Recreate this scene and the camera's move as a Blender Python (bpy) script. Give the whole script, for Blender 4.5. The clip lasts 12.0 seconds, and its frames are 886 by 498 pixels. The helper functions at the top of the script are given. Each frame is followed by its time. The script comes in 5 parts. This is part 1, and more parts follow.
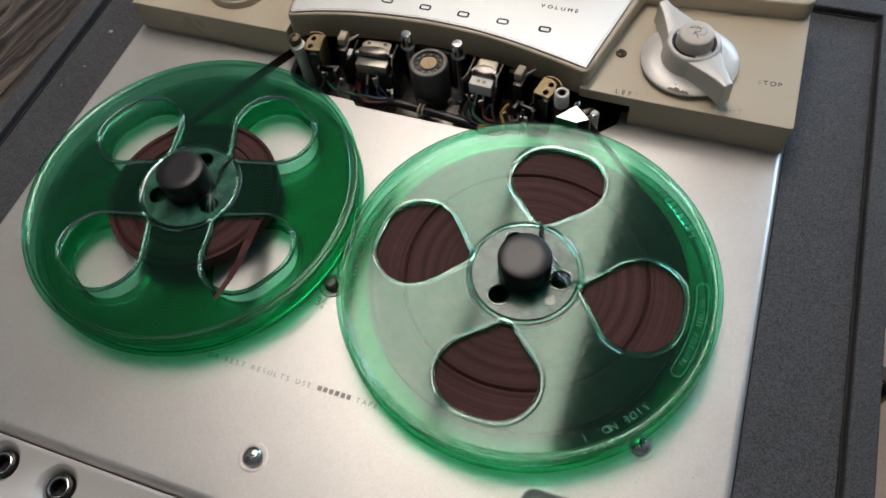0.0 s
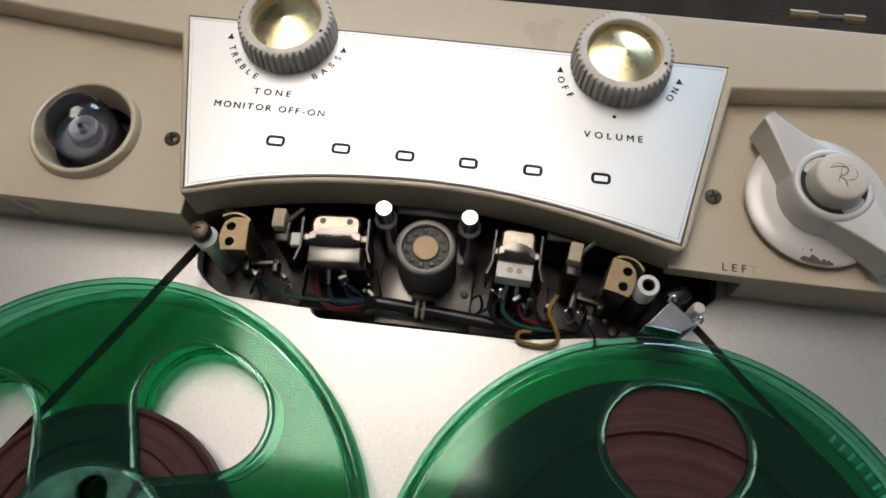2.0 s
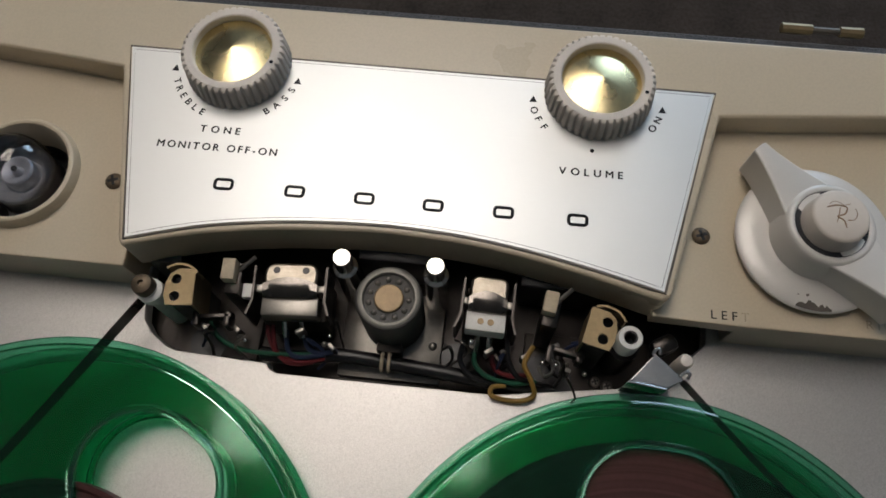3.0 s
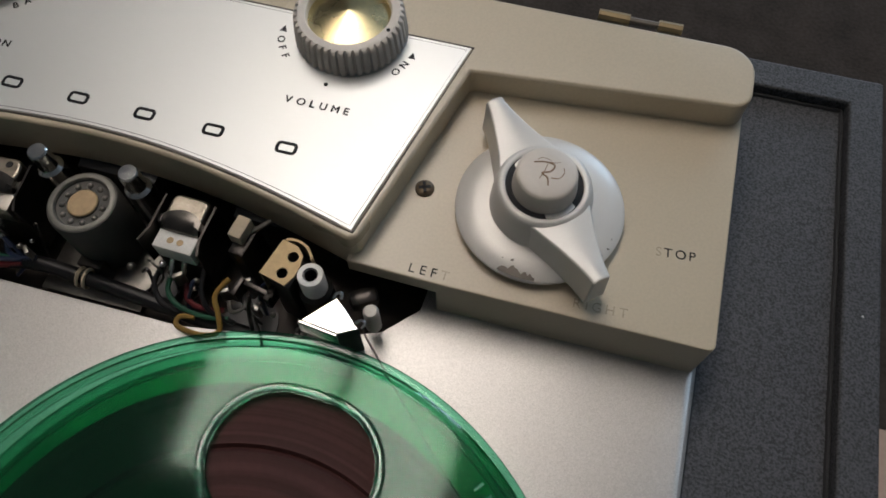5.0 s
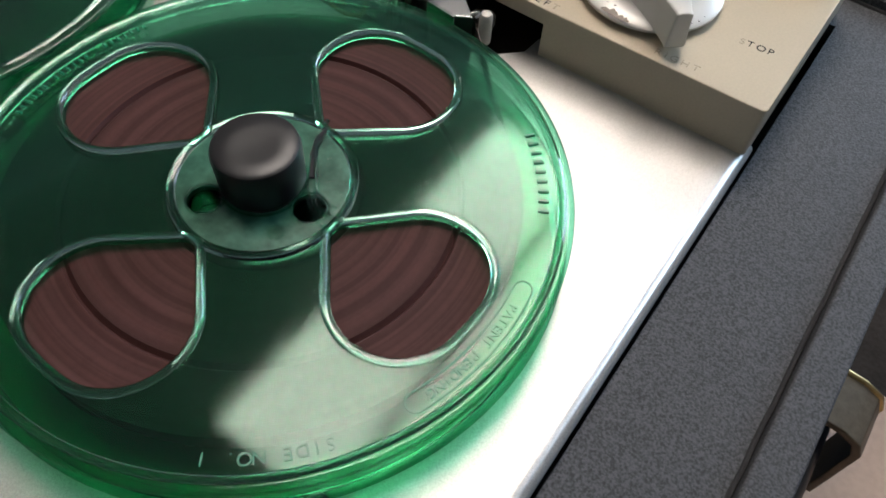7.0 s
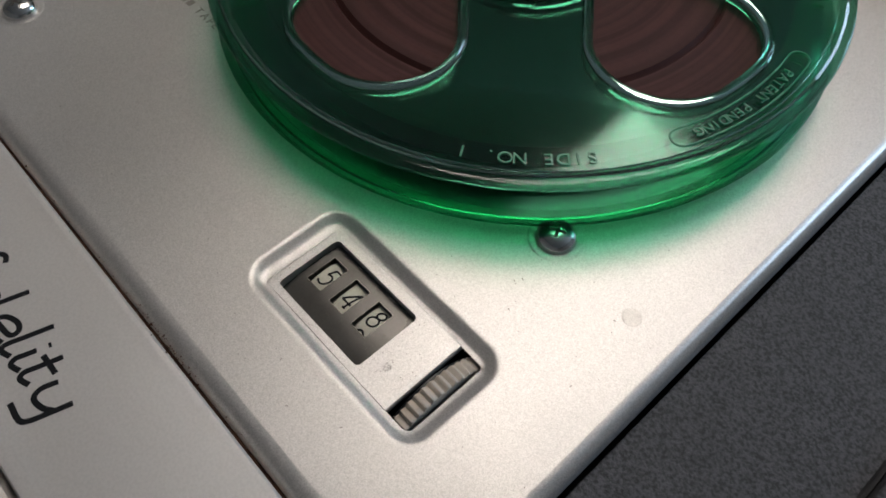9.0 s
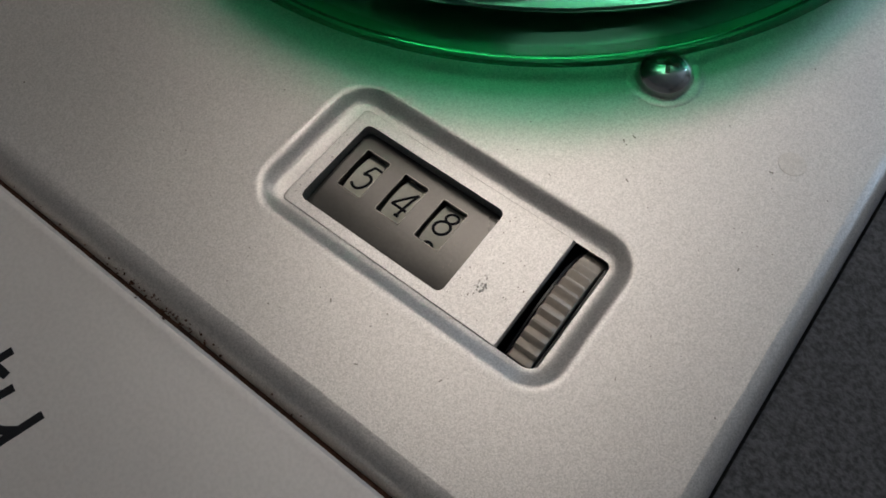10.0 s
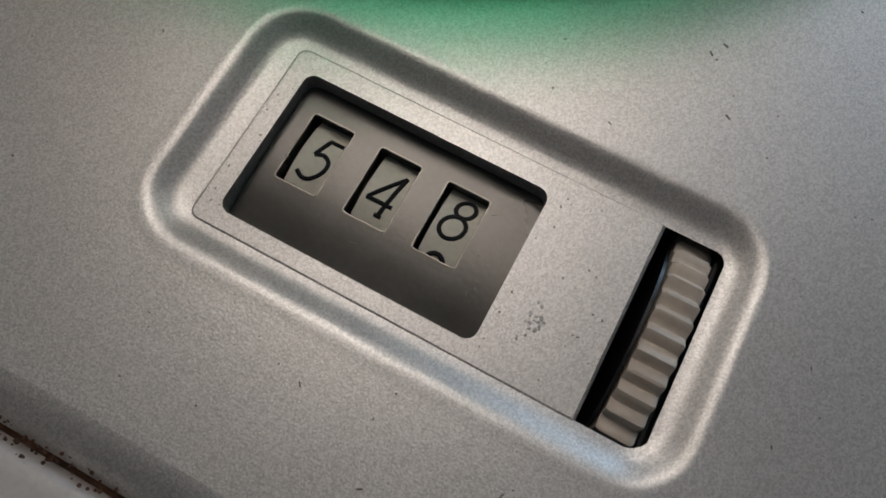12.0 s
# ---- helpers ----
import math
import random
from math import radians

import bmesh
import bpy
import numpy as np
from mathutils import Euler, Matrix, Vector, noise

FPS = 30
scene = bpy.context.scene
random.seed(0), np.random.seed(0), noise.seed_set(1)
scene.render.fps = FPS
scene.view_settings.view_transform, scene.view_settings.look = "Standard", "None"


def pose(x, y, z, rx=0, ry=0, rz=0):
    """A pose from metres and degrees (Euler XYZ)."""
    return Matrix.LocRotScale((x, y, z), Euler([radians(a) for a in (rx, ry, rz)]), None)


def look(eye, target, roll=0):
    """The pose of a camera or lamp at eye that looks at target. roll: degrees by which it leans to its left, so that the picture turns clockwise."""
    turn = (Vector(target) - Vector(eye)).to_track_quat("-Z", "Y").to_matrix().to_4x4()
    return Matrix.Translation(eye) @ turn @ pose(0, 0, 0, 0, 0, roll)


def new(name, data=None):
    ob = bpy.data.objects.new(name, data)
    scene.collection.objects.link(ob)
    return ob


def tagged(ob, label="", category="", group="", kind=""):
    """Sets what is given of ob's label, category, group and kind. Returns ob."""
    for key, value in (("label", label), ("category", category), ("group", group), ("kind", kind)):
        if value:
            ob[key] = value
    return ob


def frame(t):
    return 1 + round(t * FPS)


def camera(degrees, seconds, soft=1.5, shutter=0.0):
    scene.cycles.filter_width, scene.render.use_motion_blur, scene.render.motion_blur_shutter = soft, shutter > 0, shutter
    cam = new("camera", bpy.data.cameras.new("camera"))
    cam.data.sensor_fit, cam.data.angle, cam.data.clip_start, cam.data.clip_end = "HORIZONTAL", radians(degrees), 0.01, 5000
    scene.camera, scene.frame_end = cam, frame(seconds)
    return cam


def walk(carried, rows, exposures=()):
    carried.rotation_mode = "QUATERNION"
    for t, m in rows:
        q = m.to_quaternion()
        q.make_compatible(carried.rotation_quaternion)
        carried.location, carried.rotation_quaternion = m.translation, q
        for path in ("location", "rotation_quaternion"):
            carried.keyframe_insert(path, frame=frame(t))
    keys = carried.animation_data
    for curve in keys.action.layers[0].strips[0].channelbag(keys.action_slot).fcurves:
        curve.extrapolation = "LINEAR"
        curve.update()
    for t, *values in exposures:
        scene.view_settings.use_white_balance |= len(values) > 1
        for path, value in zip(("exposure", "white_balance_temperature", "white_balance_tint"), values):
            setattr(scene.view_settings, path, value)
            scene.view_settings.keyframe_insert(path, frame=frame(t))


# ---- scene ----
cam = camera(61.6, 12.0, soft=1.7)
PATH = [
    (0, (0.04218, -0.15784, 0.32452), (-0.02778, -0.02363, 0.06549), -9.99),
    (0.5, (-0.01586, -0.09665, 0.31398), (-0.06973, 0.02282, 0.04412), -11.90),
    (1, (-0.05008, -0.04464, 0.29365), (-0.08233, 0.06376, 0.01578), -6.95),
    (1.5, (-0.06009, -0.01085, 0.27594), (-0.07900, 0.09158, -0.00540), -2.66),
    (2, (-0.06549, 0.01287, 0.26294), (-0.08279, 0.12515, -0.01471), -1.83),
    (2.5, (-0.06615, 0.03389, 0.25960), (-0.08375, 0.14258, -0.01946), -3.15),
    (2.7, (-0.06473, 0.03920, 0.25590), (-0.08098, 0.14730, -0.02347), -2.73),
    (4.5, (0.02526, 0.04256, 0.22834), (-0.00206, 0.15694, -0.04765), -2.66),
    (5, (0.05076, 0.03066, 0.21830), (0.01540, 0.15784, -0.05110), -0.53),
    (5.5, (0.07960, 0.00838, 0.21061), (0.03253, 0.14359, -0.05302), 0.61),
    (6, (0.09802, -0.02110, 0.20486), (0.03902, 0.11961, -0.05344), 2.78),
    (6.5, (0.11411, -0.05226, 0.19580), (0.03187, 0.09241, -0.05381), 1.77),
    (7, (0.11483, -0.08322, 0.18450), (0.02467, 0.05854, -0.06405), 3.78),
    (7.2, (0.11416, -0.09226, 0.17984), (0.01889, 0.04862, -0.06730), 4.00),
    (8.8, (0.12227, -0.14529, 0.15274), (0.00151, -0.02833, -0.09573), 1.57),
    (9, (0.12035, -0.14462, 0.14425), (0.00118, -0.03196, -0.10696), 0.75),
    (9.5, (0.10154, -0.14747, 0.12171), (0.00502, -0.03939, -0.14098), 1.00),
    (10, (0.08809, -0.14626, 0.10181), (0.00659, -0.04313, -0.16786), -1.22),
    (10.5, (0.07603, -0.14259, 0.08362), (0.01285, -0.03962, -0.19098), 0.92),
    (11, (0.06906, -0.13458, 0.07369), (0.02275, -0.04119, -0.20761), 3.64),
    (11.5, (0.06446, -0.12927, 0.06786), (0.02657, -0.04123, -0.21641), 5.63),
    (12, (0.06315, -0.12665, 0.06758), (0.02631, -0.04188, -0.21782), 4.96),
]
walk(cam, [(t, look(eye, target, roll)) for t, eye, target, roll in PATH],
     exposures=[(0, 0.28), (1.0, 0.4), (1.5, 0.33), (2.0, 0.2), (2.5, -0.08), (4.5, -0.32), (5.5, 0.08), (6.5, 0.62), (7.2, 0.8), (8.8, 0.08), (9.5, -0.34), (10.0, -0.64), (10.5, -0.7), (12.0, -0.61)])

# ---- light ----
world = bpy.data.worlds.new("world")
scene.world = world
world.use_nodes = True
wn = world.node_tree
sky = wn.nodes.new("ShaderNodeTexSky")
sky.sky_type, sky.sun_disc = "NISHITA", False
sky.sun_elevation, sky.sun_rotation = radians(35), radians(200)
wn.links.new(sky.outputs[0], wn.nodes["Background"].inputs[0])
wn.nodes["Background"].inputs[1].default_value = 0.12

CEILING_Z, FLOOR_Z = 1.6, -0.145
LAMP_STRENGTH = 7.6

window_lamp = bpy.data.lights.new("window_daylight", "AREA")
window_lamp.shape, window_lamp.size, window_lamp.size_y = "RECTANGLE", 1.0, 1.1
window_lamp.energy, window_lamp.color = 32.0, (0.55, 0.76, 1.0)
new("window_daylight", window_lamp).matrix_world = look((0.9, 2.67, 0.85), (0.75, 0.0, 0.55))


# ---- materials ----
def mat(name, color, rough=0.5, metal=0.0, var=0.12, scale=60.0, fine=900.0, bump=0.02, spread=None, coat=0.0, spec=0.5, speckle=0.0, flake=0.0):
    """A surface with two scales of variation in colour and roughness, and a fine relief. Scales are per metre."""
    m = bpy.data.materials.new(name)
    m.use_nodes = True
    t, n = m.node_tree, m.node_tree.nodes
    p = n["Principled BSDF"]
    co = n.new("ShaderNodeTexCoord")
    big, small = n.new("ShaderNodeTexNoise"), n.new("ShaderNodeTexNoise")
    for node, s, d in ((big, scale, 4), (small, fine, 3)):
        node.inputs["Scale"].default_value, node.inputs["Detail"].default_value = s, d
        t.links.new(co.outputs["Object"], node.inputs["Vector"])
    ramp = n.new("ShaderNodeMix")
    ramp.data_type = "RGBA"
    dark = spread or tuple(c * (1 - 2.2 * var) for c in color)
    light = tuple(min(1, c * (1 + var)) for c in color)
    ramp.inputs[6].default_value, ramp.inputs[7].default_value = (*dark, 1), (*light, 1)
    t.links.new(big.outputs[0], ramp.inputs[0])
    col = ramp.outputs[2]
    grain = n.new("ShaderNodeMix")
    grain.data_type, grain.blend_type = "RGBA", "MULTIPLY"
    grain.inputs[0].default_value = 0.3 + speckle
    lo = 0.75 - 0.5 * speckle
    gr = n.new("ShaderNodeValToRGB")
    gr.color_ramp.elements[0].position, gr.color_ramp.elements[1].position = 0.35, 0.62
    gr.color_ramp.elements[0].color, gr.color_ramp.elements[1].color = (lo, lo, lo, 1), (1, 1, 1, 1)
    t.links.new(small.outputs[0], gr.inputs[0])
    if flake:
        # paint with metal flakes: each flake has a tone of its own
        vo = n.new("ShaderNodeTexVoronoi")
        vo.inputs["Scale"].default_value = flake
        t.links.new(co.outputs["Object"], vo.inputs["Vector"])
        gr.color_ramp.elements[0].position, gr.color_ramp.elements[1].position = 0.15, 0.8
        t.links.new(vo.outputs["Color"], gr.inputs[0])
    t.links.new(col, grain.inputs[6])
    t.links.new(gr.outputs[0], grain.inputs[7])
    t.links.new(grain.outputs[2], p.inputs["Base Color"])
    rr = n.new("ShaderNodeMapRange")
    rr.inputs[3].default_value, rr.inputs[4].default_value = max(0.02, rough - 0.08), min(1, rough + 0.1)
    t.links.new(big.outputs[0], rr.inputs[0])
    t.links.new(rr.outputs[0], p.inputs["Roughness"])
    p.inputs["Metallic"].default_value = metal
    p.inputs["Specular IOR Level"].default_value = spec
    p.inputs["Coat Weight"].default_value = coat
    if bump:
        b = n.new("ShaderNodeBump")
        b.inputs["Strength"].default_value, b.inputs["Distance"].default_value = bump, 0.0004
        t.links.new(small.outputs[0], b.inputs["Height"])
        t.links.new(b.outputs[0], p.inputs["Normal"])
    return m


def plastic_green():
    """Clear green plastic: tinted see-through body, a little milky, with a glossy skin."""
    m = bpy.data.materials.new("clear_green_plastic")
    m.use_nodes = True
    t, n = m.node_tree, m.node_tree.nodes
    n.remove(n["Principled BSDF"])
    tr, gl, df, tl = (n.new("ShaderNodeBsdf" + k) for k in ("Transparent", "Glossy", "Diffuse", "Translucent"))
    tr.inputs[0].default_value = (0.415, 0.79, 0.635, 1)
    df.inputs[0].default_value = (0.2, 0.4, 0.3, 1)
    tl.inputs[0].default_value = (0.04, 0.5, 0.25, 1)
    gl.inputs["Roughness"].default_value = 0.06
    co, noi = n.new("ShaderNodeTexCoord"), n.new("ShaderNodeTexNoise")
    noi.inputs["Scale"].default_value, noi.inputs["Detail"].default_value = 90, 5
    t.links.new(co.outputs["Object"], noi.inputs["Vector"])
    mr = n.new("ShaderNodeMapRange")
    mr.inputs[3].default_value, mr.inputs[4].default_value = 0.04, 0.12
    t.links.new(noi.outputs[0], mr.inputs[0])
    t.links.new(mr.outputs[0], gl.inputs["Roughness"])
    a, b, c = (n.new("ShaderNodeMixShader") for _ in range(3))
    a.inputs[0].default_value = 0.5
    t.links.new(df.outputs[0], a.inputs[1])
    t.links.new(tl.outputs[0], a.inputs[2])
    b.inputs[0].default_value = 0.024
    t.links.new(tr.outputs[0], b.inputs[1])
    t.links.new(a.outputs[0], b.inputs[2])
    fr = n.new("ShaderNodeFresnel")
    fr.inputs[0].default_value = 1.4
    skin = n.new("ShaderNodeMath")
    skin.operation = "MULTIPLY_ADD"
    skin.inputs[1].default_value, skin.inputs[2].default_value = 0.6, 0.018
    t.links.new(fr.outputs[0], skin.inputs[0])
    t.links.new(skin.outputs[0], c.inputs[0])
    t.links.new(b.outputs[0], c.inputs[1])
    t.links.new(gl.outputs[0], c.inputs[2])
    t.links.new(c.outputs[0], n["Material Output"].inputs[0])
    return m


def green_bead():
    """The same green plastic where it is thick and rounded: it bends the view behind it."""
    m = bpy.data.materials.new("rounded_green_plastic")
    m.use_nodes = True
    p = m.node_tree.nodes["Principled BSDF"]
    # paler than the flange: white highlights of the edges put into the colour
    p.inputs["Base Color"].default_value = (0.6, 0.9, 0.78, 1)
    p.inputs["Transmission Weight"].default_value, p.inputs["IOR"].default_value, p.inputs["Roughness"].default_value = 1.0, 1.46, 0.03
    return m


def clear_glass():
    m = bpy.data.materials.new("clear_glass")
    m.use_nodes = True
    t, n = m.node_tree, m.node_tree.nodes
    n.remove(n["Principled BSDF"])
    tr, gl, mx, fr = (n.new("ShaderNode" + k) for k in ("BsdfTransparent", "BsdfGlossy", "MixShader", "Fresnel"))
    tr.inputs[0].default_value, gl.inputs["Roughness"].default_value = (0.86, 0.87, 0.9, 1), 0.02
    fr.inputs[0].default_value = 1.6
    t.links.new(fr.outputs[0], mx.inputs[0])
    t.links.new(tr.outputs[0], mx.inputs[1])
    t.links.new(gl.outputs[0], mx.inputs[2])
    t.links.new(mx.outputs[0], n["Material Output"].inputs[0])
    return m


def glow(name, color, strength):
    m = bpy.data.materials.new(name)
    m.use_nodes = True
    p = m.node_tree.nodes["Principled BSDF"]
    p.inputs["Base Color"].default_value = (0.8, 0.8, 0.8, 1)
    p.inputs["Emission Color"].default_value, p.inputs["Emission Strength"].default_value = (*color, 1), strength
    return m


def tape_pack_mat():
    """Brown oxide tape seen edge on: fine concentric windings."""
    m = mat("wound_tape", (0.085, 0.036, 0.033), 0.6, 0.0, 0.15, 40, 700, 0.0, spec=0.12)
    t, n = m.node_tree, m.node_tree.nodes
    co = n.new("ShaderNodeTexCoord")
    sep, ln, noi, ramp, mul = (n.new("ShaderNode" + k) for k in ("SeparateXYZ", "VectorMath", "TexNoise", "ValToRGB", "Mix"))
    cmb = n.new("ShaderNodeCombineXYZ")
    t.links.new(co.outputs["Object"], sep.inputs[0])
    t.links.new(sep.outputs[0], cmb.inputs[0])
    t.links.new(sep.outputs[1], cmb.inputs[1])
    ln.operation = "LENGTH"
    t.links.new(cmb.outputs[0], ln.inputs[0])
    noi.noise_dimensions = "1D"
    noi.inputs["Scale"].default_value, noi.inputs["Detail"].default_value = 300, 5
    t.links.new(ln.outputs[1], noi.inputs["W"])
    ramp.color_ramp.elements[0].position, ramp.color_ramp.elements[1].position = 0.36, 0.6
    ramp.color_ramp.elements[0].color, ramp.color_ramp.elements[1].color = (0.68, 0.66, 0.66, 1), (1, 1, 1, 1)
    t.links.new(noi.outputs[0], ramp.inputs[0])
    p = n["Principled BSDF"]
    old = p.inputs["Base Color"].links[0].from_socket
    mul.data_type, mul.blend_type = "RGBA", "MULTIPLY"
    mul.inputs[0].default_value = 1
    t.links.new(old, mul.inputs[6])
    t.links.new(ramp.outputs[0], mul.inputs[7])
    t.links.new(mul.outputs[2], p.inputs["Base Color"])
    b = n.new("ShaderNodeBump")
    b.inputs["Strength"].default_value, b.inputs["Distance"].default_value = 0.2, 0.0002
    t.links.new(noi.outputs[0], b.inputs["Height"])
    t.links.new(b.outputs[0], p.inputs["Normal"])
    return m


def brushed(name, color, rough, along):
    """Brushed or spun metal: streaks along one axis of the object, or round its middle."""
    m = mat(name, color, rough, 1.0, 0.025, 12, 500, 0.0, speckle=-0.26)
    t, n = m.node_tree, m.node_tree.nodes
    co, mp, noi, b = (n.new("ShaderNode" + k) for k in ("TexCoord", "Mapping", "TexNoise", "Bump"))
    t.links.new(co.outputs["Object"], mp.inputs[0])
    mp.inputs["Scale"].default_value = along
    noi.inputs["Scale"].default_value, noi.inputs["Detail"].default_value = 1.0, 3
    t.links.new(mp.outputs[0], noi.inputs["Vector"])
    b.inputs["Strength"].default_value, b.inputs["Distance"].default_value = 0.06, 0.0003
    t.links.new(noi.outputs[0], b.inputs["Height"])
    t.links.new(b.outputs[0], n["Principled BSDF"].inputs["Normal"])
    return m


def spun(name, color, rough):
    """Metal turned on a lathe, with its highlight drawn out across the grooves."""
    m = mat(name, color, rough, 1.0, 0.12, 90, 600, 0.0)
    t, n = m.node_tree, m.node_tree.nodes
    tan = n.new("ShaderNodeTangent")
    tan.direction_type, tan.axis = "RADIAL", "Z"
    p = n["Principled BSDF"]
    p.inputs["Anisotropic"].default_value = 0.7
    t.links.new(tan.outputs[0], p.inputs["Tangent"])
    return m


def ribbed_wood():
    """Dark weathered wood; light and dark streaks along its length paint in the ribs' shading."""
    m = mat("weathered_ribbed_wood", (0.2, 0.15, 0.12), 0.8, 0, 0.2, 14, 220, 0.6)
    t, n = m.node_tree, m.node_tree.nodes
    co, mp, noi, ramp, mul = (n.new("ShaderNode" + k) for k in ("TexCoord", "Mapping", "TexNoise", "ValToRGB", "Mix"))
    t.links.new(co.outputs["Object"], mp.inputs[0])
    mp.inputs["Scale"].default_value = (260, 9, 30)
    noi.inputs["Scale"].default_value, noi.inputs["Detail"].default_value = 1.0, 4
    t.links.new(mp.outputs[0], noi.inputs["Vector"])
    # contrast of lit ridges and shaded grooves, put into the colour
    ramp.color_ramp.elements[0].position, ramp.color_ramp.elements[1].position = 0.4, 0.62
    ramp.color_ramp.elements[0].color, ramp.color_ramp.elements[1].color = (0.12, 0.11, 0.1, 1), (1, 1, 1, 1)
    t.links.new(noi.outputs[0], ramp.inputs[0])
    p = n["Principled BSDF"]
    old = p.inputs["Base Color"].links[0].from_socket
    mul.data_type, mul.blend_type = "RGBA", "MULTIPLY"
    mul.inputs[0].default_value = 1
    t.links.new(old, mul.inputs[6])
    t.links.new(ramp.outputs[0], mul.inputs[7])
    t.links.new(mul.outputs[2], p.inputs["Base Color"])
    return m


M_PLATE = mat("silver_painted_deck", (0.705, 0.682, 0.656), 0.385, 0.6, 0.07, 16, 4200, 0.1, speckle=0.36, flake=5600)
M_FRONT = mat("pale_grey_front_panel", (0.62, 0.59, 0.56), 0.45, 0.15, 0.05, 18, 1500, 0.03)
M_CREAM = mat("cream_moulded_plastic", (0.59, 0.505, 0.37), 0.29, 0, 0.03, 22, 1100, 0.012, spec=0.5, speckle=-0.06)
M_PANEL = brushed("brushed_aluminium_panel", (0.62, 0.635, 0.63), 0.44, (30, 2500, 1))
M_KNOB = mat("pale_grey_beige_knob", (0.7, 0.635, 0.56), 0.42, 0, 0.08, 60, 800, 0.02, speckle=-0.15)
M_GOLD = spun("spun_brass_insert", (0.95, 0.78, 0.44), 0.27)
M_LEVER = mat("silver_grey_lever_paint", (0.68, 0.655, 0.615), 0.32, 0.12, 0.05, 50, 1600, 0.02, speckle=-0.2)
M_CHIP = mat("worn_dark_metal", (0.16, 0.14, 0.12), 0.5, 0.6, 0.2, 200, 1500, 0.1)
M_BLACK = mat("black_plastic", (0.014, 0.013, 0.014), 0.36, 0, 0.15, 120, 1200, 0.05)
M_INK = mat("black_print", (0.012, 0.012, 0.014), 0.6, 0, 0.1, 300, 2000, 0, spec=0.15)
M_FADED = mat("faded_grey_print", (0.3, 0.28, 0.25), 0.5, 0, 0.2, 500, 3000, 0)
M_SCUFF = mat("pale_scuff", (0.46, 0.44, 0.41), 0.5, 0.3, 0.2, 500, 3000, 0)
M_GHOST = mat("worn_printing", (0.5, 0.42, 0.3), 0.45, 0, 0.3, 900, 3000, 0)
M_SCRATCH = mat("brown_scratch", (0.33, 0.21, 0.12), 0.6, 0, 0.3, 900, 3000, 0)
M_HUB = mat("smeared_green_hub_face", (0.05, 0.17, 0.11), 0.22, 0, 0.5, 130, 700, 0.2)
M_GREEN = plastic_green()
M_BEAD = green_bead()
M_TEXT = mat("dark_green_moulding", (0.03, 0.25, 0.14), 0.25, 0, 0.1, 200, 900, 0)
M_GLASS = clear_glass()
M_TAPE = tape_pack_mat()
M_RIBBON = mat("brown_tape_ribbon", (0.05, 0.02, 0.017), 0.28, 0, 0.1, 80, 900, 0)
M_TAIL = mat("shiny_brown_tape_back", (0.17, 0.07, 0.07), 0.25, 0, 0.1, 80, 900, 0)
M_FABRIC = mat("blue_grey_fabric_board", (0.094, 0.096, 0.104), 0.68, 0, 0.12, 30, 1300, 0.6, spec=0.35, speckle=0.75)
# case lining and seams; also the painted shade in slots, gaps and bores
M_LINING_SHADE = mat("dark_lining_and_recess_shade", (0.03, 0.03, 0.032), 0.85, 0, 0.25, 60, 700, 0.5)
M_CHASSIS = mat("dark_oily_chassis_steel", (0.06, 0.048, 0.04), 0.45, 0.4, 0.35, 70, 500, 0.25)
M_STEEL = mat("dull_plated_steel", (0.3, 0.28, 0.25), 0.35, 0.9, 0.2, 160, 900, 0.1)
M_NICKEL = mat("bright_nickel", (0.8, 0.79, 0.76), 0.18, 1.0, 0.06, 120, 900, 0.03)
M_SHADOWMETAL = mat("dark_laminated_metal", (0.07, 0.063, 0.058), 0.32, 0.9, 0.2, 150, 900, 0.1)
M_WORN_NICKEL = mat("worn_blotched_nickel", (0.42, 0.37, 0.3), 0.36, 1.0, 0.35, 260, 1100, 0.25)
M_POLE = mat("dark_polished_steel", (0.17, 0.155, 0.14), 0.2, 0.95, 0.15, 200, 900, 0.05)
M_BRASS = mat("tarnished_brass", (0.3, 0.225, 0.125), 0.45, 0.7, 0.2, 150, 800, 0.1)
M_GILT = mat("worn_gilt_edge", (0.6, 0.42, 0.18), 0.3, 0.9, 0.2, 150, 900, 0.1)
M_OLD = mat("aged_bronze", (0.16, 0.12, 0.08), 0.45, 0.7, 0.25, 250, 1200, 0.1)
M_TAN = mat("tan_phenolic", (0.5, 0.36, 0.2), 0.5, 0.2, 0.15, 300, 1200, 0.1)
M_RUBBER = mat("grey_rubber_roller", (0.09, 0.085, 0.075), 0.6, 0, 0.15, 100, 900, 0.1)
M_RACE = mat("worn_grey_ring", (0.26, 0.25, 0.22), 0.45, 0.4, 0.2, 200, 900, 0.1)
M_FELT = mat("cream_felt_pad", (0.6, 0.5, 0.36), 0.9, 0, 0.12, 300, 1500, 0.5)
M_TARGET = mat("pale_grey_electrode", (0.42, 0.42, 0.44), 0.4, 0.3, 0.15, 200, 900, 0.05)
M_WHITE = mat("white_nylon", (0.8, 0.79, 0.75), 0.4, 0, 0.05, 300, 1500, 0)
M_IVORY = mat("ivory_number_wheel", (0.74, 0.71, 0.6), 0.5, 0, 0.08, 300, 1500, 0)
M_COUNTER = mat("dark_silver_counter_face", (0.135, 0.127, 0.117), 0.3, 0.65, 0.16, 120, 1600, 0.05)
M_RIBWHEEL = mat("beige_thumbwheel", (0.66, 0.58, 0.49), 0.5, 0, 0.12, 200, 1200, 0.06)
M_RED = mat("red_wire", (0.13, 0.012, 0.015), 0.4)
M_GREENW = mat("green_wire", (0.015, 0.09, 0.05), 0.4)
